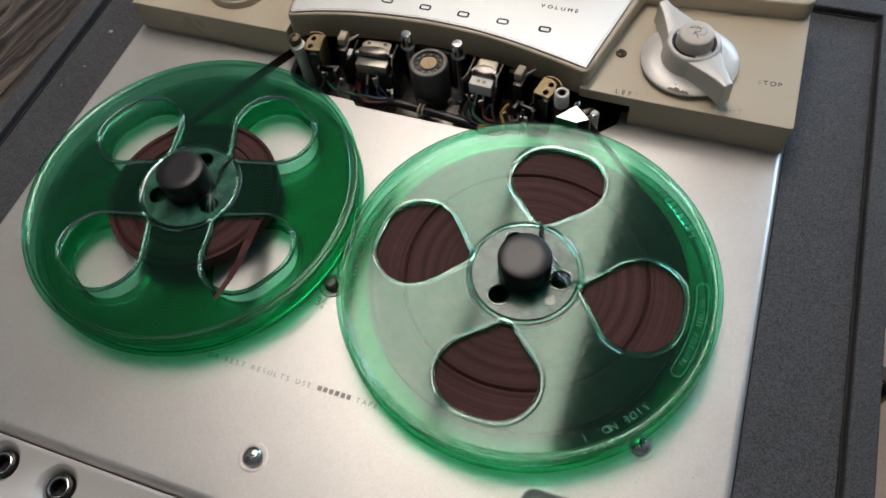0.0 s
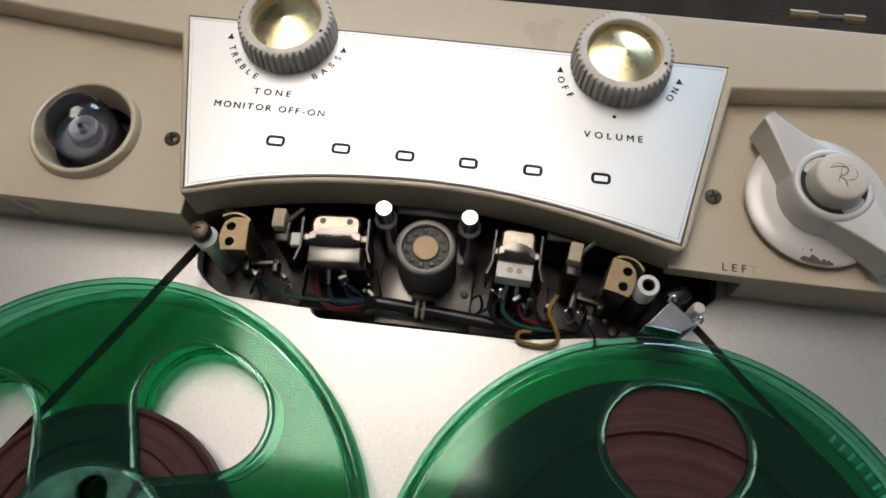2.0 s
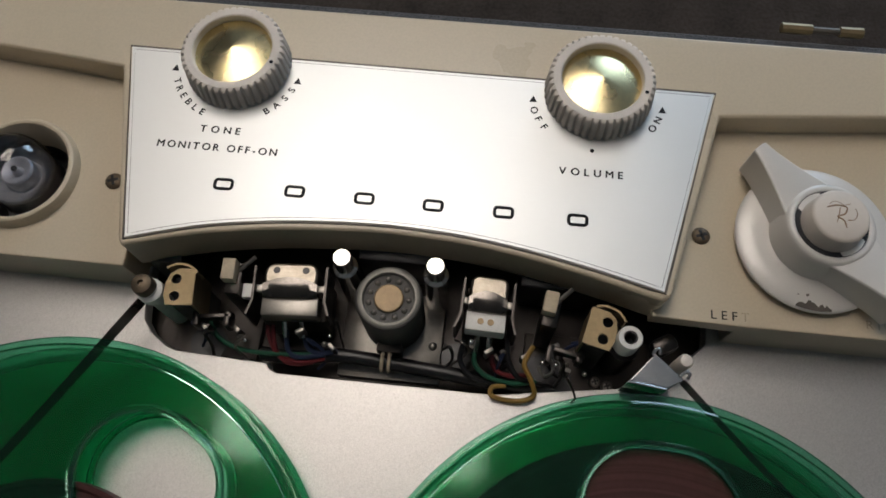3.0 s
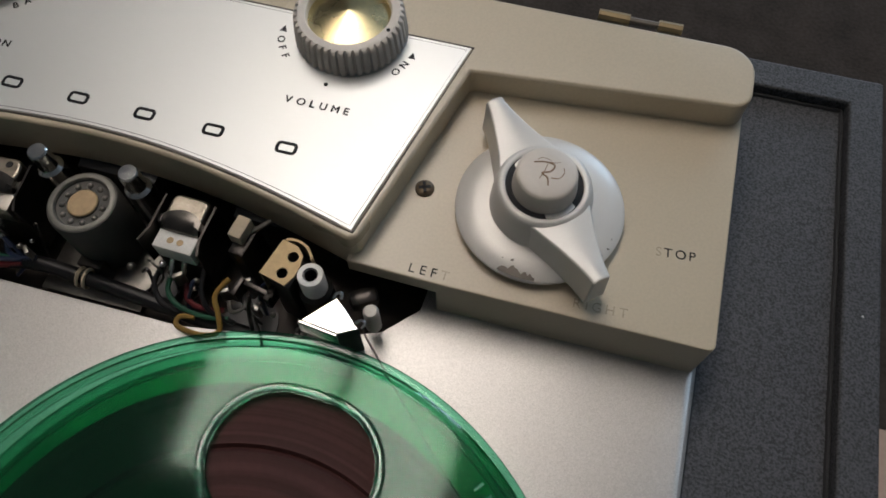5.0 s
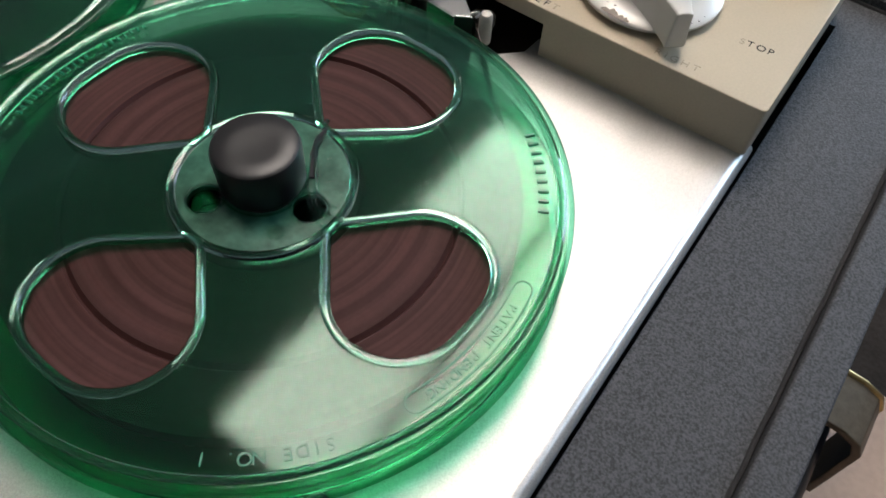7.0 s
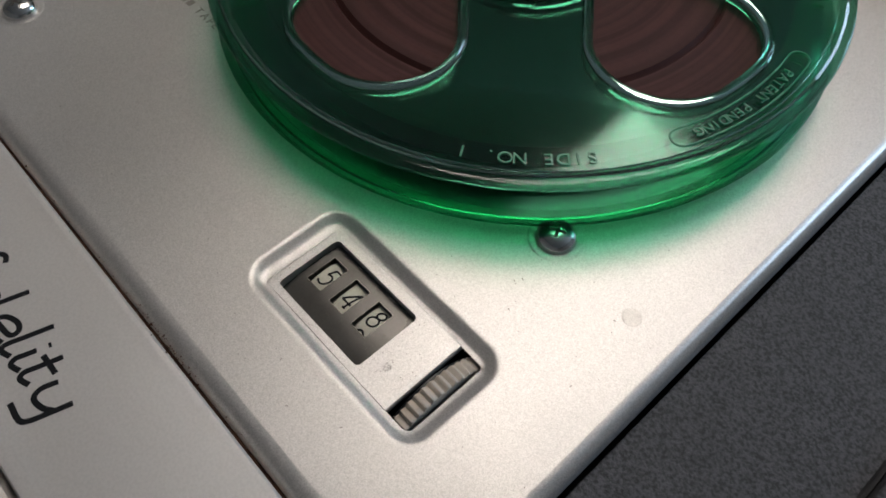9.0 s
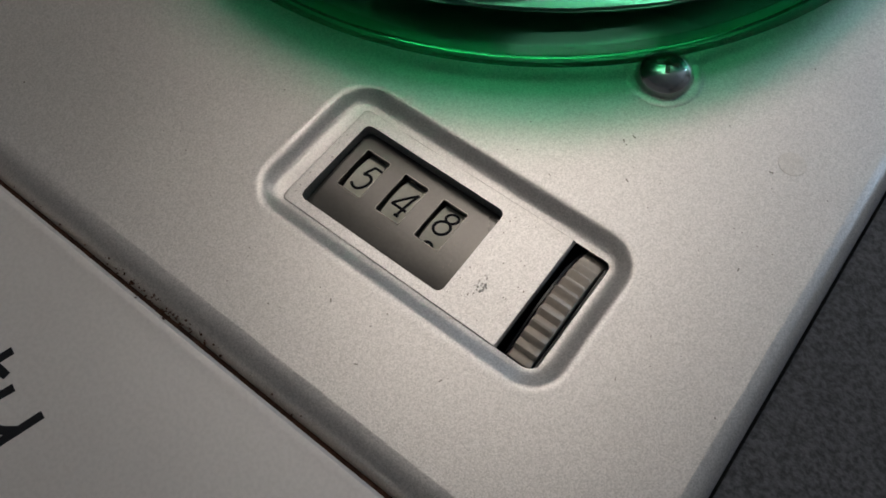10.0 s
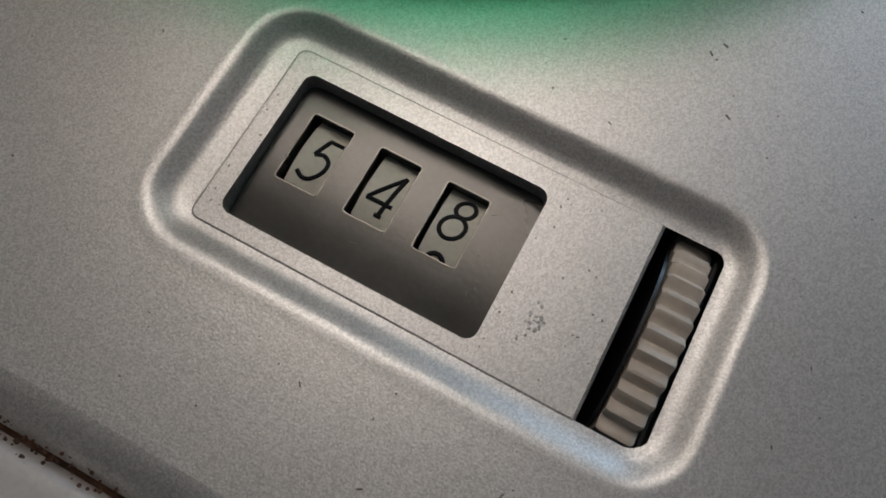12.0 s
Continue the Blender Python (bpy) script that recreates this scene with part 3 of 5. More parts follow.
# deck plate: rolled outer edge, cut away at the back for the heads, pressed down round the counter
def deck_plate():
    notch = [(21, 121), (20.5, 111.5), (11, 101.6), (-9, 93.4), (-31, 90.2), (-50, 87.3), (-124, 87.0), (-126.6, 88.2), (-127.6, 90.2), (-160, 91.3), (-164, 92.6), (-170.3, 97), (-173.4, 101), (-174.6, 108), (-175.5, 121)]
    pts = [(PLATE_X0 + 6, PLATE_Y0)] + arc(PLATE_X1 - 6, PLATE_Y0 + 6, 6, -90, 0, 6) + [(PLATE_X1, 121)] + notch + [(PLATE_X0, 121)] + arc(PLATE_X0 + 6, PLATE_Y0 + 6, 6, 180, 270, 6)[:-1]
    k = [1.0, 1.0, 0.97, 0.93, 0.9, 0.85, 0.8, 0.78, 0.74] + [0.12] * len(notch) + [0.6] * 5 + [0.8, 1.0]
    ro = rounded_rect(23.6, 84.8, -120.2, -87.4, 8.0, 10)
    bm = bmesh.new()
    steps = [(4.8, 0.0), (3.8, -0.08), (2.8, -0.32), (1.9, -0.75), (1.1, -1.4), (0.5, -2.3), (0.12, -3.4), (0.0, -5.5)]
    rings = []
    top = fill(bm, [offset(pts, [4.8 * w for w in k]), ro], 0.0)
    rings.append(top[0])
    for d, z in steps[1:]:
        rings.append([bm.verts.new((x, y, z)) for x, y in offset(pts, [d * w for w in k])])
    for a, b in zip(rings, rings[1:]):
        bridge(bm, a, b)
    # the pressed hollow, with a slightly raised lip
    last = top[1]
    for d, z in ((0.9, 0.01), (1.5, 0.03), (2.0, -0.03), (2.5, -0.2), (3.1, -0.5), (3.9, -0.92), (4.7, -1.24), (5.2, -1.32)):
        ring = [bm.verts.new((x, y, z)) for x, y in offset(ro, d)]
        bridge(bm, last, ring)
        last = ring
    bridge(bm, last, [bm.verts.new((x, y, -1.36)) for x, y in rounded_rect(30.7, 79.2, -114.9, -93.5, 1.2, 10)])
    part("deck_plate", bm, M_PLATE, recorder, "silver painted metal deck plate with fine grain", flat=True)


deck_plate()

# chassis under the head opening
for nm, a, m, b in (("chassis", (-182, 30, 80, 160, -15, -12), M_CHASSIS, 0), ("sub_plate", (-105, -69, 90, 122, -12, -9), M_STEEL, 0.6), ("sub_plate", (-152, -134, 92, 118, -12, -8), M_CHASSIS, 0.6), ("sub_plate", (-40, 4, 88, 112, -12, -9), M_CHASSIS, 0.6), ("rear_wall", (-182, 30, 151, 153.5, -12, 13), M_BLACK, 0)):
    bm = bmesh.new()
    box(bm, *a, b)
    part(nm, bm, m, recorder, "dark oily steel below the heads")
# black discs give the darkness of holes; the steel isn't cut
for x, y, r in ((-152, 96.5, 6.5), (-32, 95.5, 9), (-64, 100, 5)):
    bm = bmesh.new()
    lathe(bm, [(r, -8.2), (r, -7.6), (0.001, -7.6)], x, y, 28)
    part("hole_shade_disc", bm, M_BLACK, recorder)


# front panel with its own edge, raised text and control pits
def script_lettering(parent, x0, y0, w, h):
    """The word fidelity in one even round-ended line; w, h: width and height of a small letter."""
    hook = [(0, 0.25), (0.15, 0.02), (0.42, 0.16)]
    strokes = {
        "f": (0.72, [[(0.75, 1.85), (0.5, 2.0), (0.32, 1.75), (0.3, 0.9), (0.3, 0.0)], [(0.0, 1.0), (0.7, 1.0)]]),
        "i": (0.52, [[(0, 1.0), (0, 0.6)] + hook, [(0, 1.42), (0, 1.52)]]),
        "d": (1.28, [[(0.8, 0.75), (0.5, 0.98), (0.12, 0.8), (0, 0.45), (0.16, 0.08), (0.5, 0.04), (0.8, 0.3)], [(0.82, 1.95), (0.82, 1.0), (0.84, 0.2), (0.98, 0.02), (1.2, 0.16)]]),
        "e": (0.98, [[(0.0, 0.42), (0.7, 0.52), (0.7, 0.86), (0.42, 1.0), (0.1, 0.8), (0.02, 0.4), (0.2, 0.06), (0.5, 0.02), (0.88, 0.18)]]),
        "l": (0.55, [[(0, 1.95), (0, 1.0)] + hook]),
        "t": (0.68, [[(0, 1.6), (0, 0.8)] + hook, [(-0.28, 1.08), (0.4, 1.08)]]),
        "y": (0.8, [[(0, 1.0), (0, 0.4), (0.2, 0.04), (0.55, 0.1), (0.76, 0.35)], [(0.78, 1.0), (0.78, 0.2), (0.76, -0.5), (0.6, -0.72), (0.05, -0.66)]])}
    bm = bmesh.new()
    pos = 0.0
    for ch in "fidelity":
        step, lines = strokes[ch]
        for line in lines:
            tube(bm, [((pos + q.x + 0.2 * q.y) * w + x0, q.y * h + y0, 0) for q in smooth_line([(a, b, 0) for a, b in line], 5)], 0.64, 8)
        pos += step
    bmesh.ops.scale(bm, vec=(1, 1, 0.15), verts=bm.verts)
    bmesh.ops.translate(bm, vec=(0, 0, -0.58), verts=bm.verts)
    part("lettering", bm, M_INK, parent, "black slanted script lettering", smooth=False)


def front_panel():
    holes = [(-173.5, -153.5), (-206, -152.5)]
    pts = [(PLATE_X0, -178), (PLATE_X1 - 2, -178), (PLATE_X1 - 2, -140.6), (PLATE_X0, -140.6)]
    bm = bmesh.new()
    rims = [arc(x, y, 10.5, 0, 345, 23) for x, y in holes]
    top = fill(bm, [offset(pts, 1.6)] + rims, -0.6)
    last = top[0]
    for d, z in ((0.7, -0.8), (0.15, -1.5), (0, -6)):
        ring = [bm.verts.new((x, y, z)) for x, y in offset(pts, d)]
        bridge(bm, last, ring)
        last = ring
    for (x, y), row in zip(holes, top[1:]):
        prev = row
        for r, z in ((9.8, -1.0), (7.0, -5), (6.6, -8)):
            ring = [bm.verts.new((px, py, z)) for px, py in arc(x, y, r, 0, 345, 23)]
            bridge(bm, prev, ring)
            prev = ring
        bm.faces.new(prev)
    p = part("front_panel", bm, M_FRONT, recorder, "pale grey front control panel")
    for x, y in holes:
        bm = bmesh.new()
        lathe(bm, [(6.2, -8), (6.2, -3.2), (5.4, -2.6), (3.6, -2.6), (3.4, -3.0), (3.4, -7.5), (0.001, -7.5)], x, y, 32)
        j = part("jack_socket", bm, M_BLACK, p, "black jack socket with nickel ring")
        bm = bmesh.new()
        lathe(bm, [(3.4, -3.1), (4.6, -2.2), (4.9, -2.3), (5.1, -2.9)], x, y, 32)
        part("ring", bm, M_NICKEL, j)
    # strip of the panel's lower edge and a second sheet in front of it
    bm = bmesh.new()
    box(bm, PLATE_X0, PLATE_X1 - 2, -204, -179.2, -12, -2.2, 1.2)
    part("front_strip", bm, M_FRONT, recorder)
    script_lettering(p, -22.3, -166.6, 8.1, 5.7)


front_panel()

# grime along the joint between deck and front panel
random.seed(3)
bm = bmesh.new()
for k in range(170):
    x = random.gauss(30, 7) if k < 110 else random.uniform(-60, 60)
    bmesh.ops.create_icosphere(bm, subdivisions=1, radius=random.uniform(0.06, 0.26), matrix=Matrix.Translation((x, random.uniform(-141.2, -138.9), -1.6 + random.uniform(-0.8, 0.7))))
tagged(part("grime", bm, M_RUST, recorder, "brown grime in the joint"), kind="stuff")
bm = bmesh.new()
box(bm, PLATE_X0, PLATE_X1 - 1, -141.4, -138, -6.5, -4.5)
part("joint_strip", bm, M_RUST, recorder)

# specks and marks on the deck
random.seed(8)
bm = bmesh.new()
for k in range(170):
    if k < 110:
        x, y = random.uniform(5, 104), random.uniform(-132, -58)
        if 22 < x < 85 and -120 < y < -87:
            continue
    else:
        x, y = random.uniform(-280, 104), random.uniform(-130, 100)
        if -176 < x < 22 and y > 82:
            continue
    r = random.uniform(0.04, 0.1)
    a, s = random.uniform(0, 180), random.choice((1, 1, 1, 1.4, 3.5))
    box(bm, x - r * s, x + r * s, y - r, y + r, -0.05, 0.06, 0, a)
tagged(part("dirt_speck", bm, M_CHIP, recorder, "tiny dark dirt specks on the deck", smooth=False), kind="stuff")
bm = bmesh.new()
for k in range(14):
    x, y = random.gauss(-82, 16), random.uniform(76, 85.5)
    box(bm, x - random.uniform(0.2, 0.9), x + random.uniform(0.2, 0.7), y - 0.07, y + 0.07, -0.05, 0.05, 0, random.uniform(-12, 12))
tagged(part("scuff", bm, M_SCUFF, recorder, "grey scuff marks in front of the heads", smooth=False), kind="stuff")
bm = bmesh.new()
lathe(bm, [(2.3, 0.0), (2.2, 0.05), (0.001, 0.05)], 93, -61.5, 20)
part("stain", bm, M_STAIN, recorder, "dull round stain", smooth=False)


# dome screws standing in small dimples of the deck
def dome_screw(x, y, r=5.2):
    bm = bmesh.new()
    lathe(bm, [(r * 1.32, 0.05), (r * 1.2, 0.25), (r * 1.05, 0.05), (r * 0.98, 0.06)], x, y, 32)
    w = part("screw", bm, M_PLATE, recorder, "nickel dome screw in a pressed dimple")
    bm = bmesh.new()
    lathe(bm, [(r * 0.95, 0.0), (r * 0.93, 0.9), (r * 0.8, 1.9), (r * 0.55, 2.7), (r * 0.25, 3.05), (0.001, 3.1)], x, y, 32)
    h = part("head", bm, M_NICKEL, w)
    # dark bars for the shaded cross recess, which isn't cut
    bm = bmesh.new()
    for a in (25, 115):
        box(bm, x - 1.9, x + 1.9, y - 0.4, y + 0.4, 2.0, 3.13, 0, a)
    part("slot_shade", bm, M_CHIP, h, smooth=False)


dome_screw(-92.6, -114.3)
dome_screw(67.5, -58.2)

letters("lettering", "FOR BEST RESULTS USE", -138, -77.3, 0.06, 3.6, M_FADED, recorder, spacing=2.95, label="small grey printed line")
bm = bmesh.new()
for k in range(6):
    box(bm, -77.6 + 2.95 * k, -75.6 + 2.95 * k, -77.2, -74.8, 0.02, 0.1)
part("printed_bar", bm, M_FADED, recorder, "small grey printed marks", smooth=False)
letters("lettering", "TAPE", -57.2, -77.3, 0.06, 3.6, M_FADED, recorder, spacing=2.95)
letters("lettering", "3", -97.0, -37.0, 0.06, 6.5, M_FADED, recorder, label="speed figure, three and three quarters")
letters("lettering", "3", -93.2, -34.0, 0.06, 3.4, M_FADED, recorder)
letters("lettering", "4", -93.2, -38.6, 0.06, 3.4, M_FADED, recorder)
bm = bmesh.new()
box(bm, -93.6, -90.6, -35.0, -34.7, 0.02, 0.1)
part("printed_bar", bm, M_FADED, recorder, smooth=False)
# speed switch between the reels
bm = bmesh.new()
lathe(bm, [(6.5, 0.02), (6.2, 0.5), (5.4, 0.5), (5.2, 0.1), (0.001, 0.1)], -92, -25, 28)
s = part("speed_switch", bm, M_STEEL, recorder, "small round steel speed switch")
bm = bmesh.new()
lathe(bm, [(3.4, 0.1), (3.2, 4.0), (2.5, 4.8), (0.001, 5)], -92, -25, 24)
part("button", bm, M_CHIP, s)


# ---- counter ----
# thin drawn figures, in millimetres
DIGITS = {"5": [[(2.3, 4.9), (0.75, 4.9)], [(0.75, 4.9), (0.35, 2.75)], [(q.x, q.y) for q in smooth_line([(0.35, 2.75, 0), (1.3, 3.05, 0), (2.2, 2.5, 0), (2.35, 1.4, 0), (1.75, 0.3, 0), (0.85, 0.0, 0), (-0.1, 0.45, 0)], 5)]],
          "4": [[(1.85, 5.0), (-0.3, 1.35)], [(-0.35, 1.35), (2.6, 1.35)], [(1.85, 5.0), (1.85, 0.0)], [(1.45, 0.0), (2.25, 0.0)]],
          "8": [arc(1.1, 3.75, 1.0, 0, 360, 20), arc(1.1, 1.4, 1.3, 0, 360, 20)]}


def counter():
    zt = -1.15
    fr = arc(31.6, -94.5, 1.2, 90, 180, 4) + arc(31.6, -114.0, 1.2, 180, 270, 4) + [(72.6, -115.2), (72.6, -93.2)]
    win = rounded_rect(32.8, 61.0, -113.1, -95.8, 1.2, 4)
    bm = bmesh.new()
    hi = fill(bm, [offset(fr, 0.35), win], zt)
    lo = [bm.verts.new((x, y, zt - 0.35)) for x, y in fr]
    base = [bm.verts.new((x, y, -2.6)) for x, y in fr]
    bridge(bm, hi[0], lo)
    bridge(bm, lo, base)
    for h in hi[1:]:
        low = [bm.verts.new((v.co.x, v.co.y, -4.9)) for v in h]
        bridge(bm, h, low)
    c = part("tape_counter", bm, M_PLATE, recorder, "silver tape counter frame showing 548")
    # sunk face with three small windows
    holes = [rounded_rect(x - 0.05, x + 4.9, -107.0, -98.8, 0.35, 2) for x in (35.1, 43.15, 51.1)]
    bow = lambda y: -3.9 + 0.9 * (1 - ((y + 102.9) / 10) ** 2)
    spans = [(x - 0.05, x + 4.9) for x in (35.1, 43.15, 51.1)]
    xs = [32.9] + [v for q in spans for v in q] + [61.4]
    ys = [-113.5 + 0.9 * k for k in range(7)] + [-107.0 + 8.2 * k / 9 for k in range(10)] + [-97.9, -97.0, -95.8]
    bm = bmesh.new()
    grid = [[bm.verts.new((x, y, bow(y))) for y in ys] for x in xs]
    for i in range(len(xs) - 1):
        for j in range(len(ys) - 1):
            if not (i % 2 and -107.1 < ys[j] and ys[j + 1] < -98.7):
                bm.faces.new((grid[i][j], grid[i + 1][j], grid[i + 1][j + 1], grid[i][j + 1]))
    j0, j1 = 7, 16
    for i in (1, 3, 5):
        loop = grid[i][j0:j1 + 1] + grid[i + 1][j0:j1 + 1][::-1]
        bridge(bm, loop, [bm.verts.new((v.co.x, v.co.y, -5.0)) for v in loop])
    part("face", bm, M_COUNTER, c, "dark silver sunken counter face")
    # thin steel tubes supply the highlights along the window edges
    for h in holes:
        bm = bmesh.new()
        tube(bm, [(px, py, bow(py) - 0.02) for px, py in h], 0.11, 6, closed=True)
        part("window_rim", bm, M_STEEL, c, "thin steel rim put in for the edge highlight")
    for x, text in zip((35.1, 43.15, 51.1), "548"):
        bm = bmesh.new()
        n, r, cy, cz = 60, 10.5, -102.9, -14.5
        ends = []
        for xx in (x + 0.5, x + 5.6):
            ends.append([bm.verts.new((xx, cy + r * math.sin(2 * math.pi * k / n), cz + r * math.cos(2 * math.pi * k / n))) for k in range(n)])
        bridge(bm, *ends)
        bm.faces.new(ends[0])
        bm.faces.new(ends[1][::-1])
        w = part("number_wheel", bm, M_IVORY, c, "ivory number wheel")
        low = -105.4 if text != "8" else -104.3
        bm = bmesh.new()
        for line in DIGITS[text]:
            pts = []
            if len(line) == 2:
                (ax, ay), (bx, by) = line
                line = [(ax + (bx - ax) * k / 8, ay + (by - ay) * k / 8) for k in range(9)]
            for q in line:
                y = low + q[1]
                pts.append((x + 1.25 + q[0] + 0.16 * q[1], y, cz + math.sqrt(r * r - (y - cy) ** 2)))
            tube(bm, pts, 0.25, 6)
        part("digit", bm, M_INK, w, smooth=False)
        if text == "8":
            bm = bmesh.new()
            tube(bm, [(x + 2.5 + 1.2 * math.cos(radians(a)), -107.6 + 1.6 * math.sin(radians(a)), cz + math.sqrt(r * r - (-107.6 + 1.6 * math.sin(radians(a)) - cy) ** 2) + 0.05) for a in range(15, 170, 15)], 0.28, 6)
            part("digit", bm, M_INK, w)
    # wear on the face and dirt on the frame
    random.seed(44)
    bm = bmesh.new()
    for k in range(16):
        x, y = random.gauss(57.5, 1.6), random.uniform(-109, -98)
        if 50.6 < x < 56.3:
            continue
        box(bm, x - random.uniform(0.05, 0.3), x + random.uniform(0.05, 0.3), y - 0.07, y + 0.07, bow(y) - 0.05, bow(y) + 0.05, 0, random.uniform(0, 180))
    box(bm, 45.3, 46.2, -109.4, -109.28, bow(-109.3) - 0.05, bow(-109.3) + 0.05, 0, 10)
    tagged(part("nick", bm, M_CHIP, c, "dark nicks on the face", smooth=False), kind="stuff")
    bm = bmesh.new()
    for k in range(46):
        x, y = (random.uniform(31.3, 33.2), random.uniform(-114, -95)) if k < 14 else (random.uniform(61.6, 72), random.uniform(-114.5, -95))
        r = random.uniform(0.04, 0.11)
        box(bm, x - r, x + r * random.choice((1, 1, 2)), y - r * 0.8, y + r * 0.8, zt - 0.03, zt + 0.04, 0, random.uniform(0, 180))
    tagged(part("dirt_speck", bm, M_CHIP, c, "dark specks on the frame", smooth=False), kind="stuff")
    bm = bmesh.new()
    for k in range(26):
        x, y = random.gauss(65.2, 0.55), random.gauss(-108.5, 0.9)
        r = random.uniform(0.1, 0.24)
        lathe(bm, [(r, zt), (r * 0.7, zt + 0.03), (0.001, zt + 0.035)], x, y, 7)
    tagged(part("stain", bm, M_SCUFF, c, "small greyish stain on the frame"), kind="stuff")
    # ribbed thumbwheel
    bm = bmesh.new()
    n, cy, cz, r = 324, -104.7, -14.4, 15.7
    ends = []
    for xx, k0 in ((74.5, 0.975), (74.9, 1.0), (77.9, 1.0), (78.3, 0.975)):
        ends.append([bm.verts.new((xx, cy + (r * k0 + 0.42 * math.cos(48 * 2 * math.pi * k / n)) * math.sin(2 * math.pi * k / n), cz + (r * k0 + 0.42 * math.cos(48 * 2 * math.pi * k / n)) * math.cos(2 * math.pi * k / n))) for k in range(n)])
    for a, b in zip(ends, ends[1:]):
        bridge(bm, a, b)
    bm.faces.new(ends[0])
    bm.faces.new(ends[-1][::-1])
    tw = part("thumbwheel", bm, M_RIBWHEEL, c, "beige ribbed reset thumbwheel")
    # added black disc over the wheel's side, as the slot's shade
    bm = bmesh.new()
    ends = [[bm.verts.new((xx, cy + 15.0 * math.sin(2 * math.pi * k / 96), cz + 15.0 * math.cos(2 * math.pi * k / 96))) for k in range(96)] for xx in (73.9, 74.25)]
    bridge(bm, *ends)
    bm.faces.new(ends[0])
    bm.faces.new(ends[1][::-1])
    part("side_shade", bm, M_BLACK, tw)
    bm = bmesh.new()
    box(bm, 33, 79.5, -116, -93.5, -26, -24)
    for a in ((72.0, 72.38, -115.2, -94), (78.65, 79.0, -115.2, -94)):
        box(bm, *a, -24, -2.6)
    box(bm, 61.3, 72.3, -115, -94.3, -20, -1.8)
    part("counter_box", bm, M_BLACK, c)


counter()


# ---- cover over the electronics ----
FRONT_ARC = [(-174.0, 117.0), (-151.5, 123.2), (-128.5, 127.0), (-107.0, 128.9), (-88.0, 129.6), (-66.0, 128.6), (-44.0, 125.6), (-22.0, 120.9), (-1.0, 115.4)]
PANEL_ARC = [(-173.0, 119.7), (-151.0, 126.0), (-128.0, 129.9), (-107.0, 131.7), (-88.0, 132.3), (-66.0, 131.2), (-44.0, 128.2), (-22.0, 123.7), (-0.8, 118.3)]


EYE = (-221.2, 143.5)


def cover():
    # low wings; the one on the selector's side reaches out over the head opening
    bm = bmesh.new()
    prism(bm, [(-283.5, 113.4), (-176.5, 113.4), (-176.5, 152), (25.5, 152), (25.5, 112.8), (104.2, 112.8), (105.6, 113.4), (106.2, 114.8), (106.2, 214.5), (-283.5, 214.5)], -6, 20)
    bmesh.ops.bisect_plane(bm, geom=bm.verts[:] + bm.edges[:] + bm.faces[:], plane_co=(0, 0, 13.5), plane_no=(0, 0, 1))
    side = [f for f in bm.faces if abs(f.calc_center_median().x - 25.5) < 0.1 and f.calc_center_median().z > 14]
    got = bmesh.ops.extrude_face_region(bm, geom=side)
    bmesh.ops.translate(bm, vec=(-27.5, 0.6, 0), verts=[v for v in got["geom"] if isinstance(v, bmesh.types.BMVert)])
    bmesh.ops.delete(bm, geom=side, context="FACES_ONLY")
    bm.normal_update()
    top = max((f for f in bm.faces if f.normal.z > 0.99), key=lambda f: f.calc_area())
    rim = list(top.edges)
    bmesh.ops.delete(bm, geom=[top], context="FACES_ONLY")
    ring = [bm.verts.new((x, y, 20)) for x, y in arc(*EYE, 19.2, 0, 352.5, 47)]
    bmesh.ops.triangle_fill(bm, edges=rim + [bm.edges.new((ring[i - 1], ring[i])) for i in range(48)], use_beauty=True, use_dissolve=False, normal=(0, 0, 1))
    bridge(bm, ring, [bm.verts.new((v.co.x, v.co.y, 12)) for v in ring])
    c = soften(part("cover", bm, M_CREAM, recorder, "cream moulded plastic cover", smooth=True), 2.7, 5)
    # raised rear shelf and the middle that carries the panel
    bm = bmesh.new()
    up = smooth_line([(x, y, 0) for x, y in FRONT_ARC], 4)
    out = [(p.x, p.y) for p in up] + [(1.6, 117.3), (18.2, 183.0), (98.0, 190.2)] + arc(99.5, 197, 6.6, -80, 0, 6) + arc(96.0, 204.6, 10.1, 0, 90, 8) + [(-283.4, 214.7), (-283.4, 195), (-281.5, 193.5), (-191.0, 184.2), (-175.4, 119.4)]
    prism(bm, out, 12, 30.2)
    soften(part("raised_shelf", bm, M_CREAM, c), 2.2, 5, 30)
    # brushed panel with a thin dark border line
    bm = bmesh.new()
    arcp = [(p.x, p.y) for p in smooth_line([(x, y, 0) for x, y in PANEL_ARC], 4)]
    out = arcp + [(16.2, 191.4), (-189.4, 192.2)]
    prism(bm, out, 29.9, 30.75)
    p = part("control_panel", bm, M_PANEL, recorder, "brushed aluminium control panel with black lettering", smooth=False)
    bm = bmesh.new()
    tube(bm, [(x, y, 30.3) for x, y in offset(out, -0.55)], 0.42, 6, closed=True)
    part("border", bm, M_CHIP, p, "thin dark border")
    bm = bmesh.new()
    tube(bm, [(x, y, 30.65) for x, y in offset(out, 1.0)], 0.14, 6, closed=True)
    part("border", bm, M_INK, p)
    return c, p


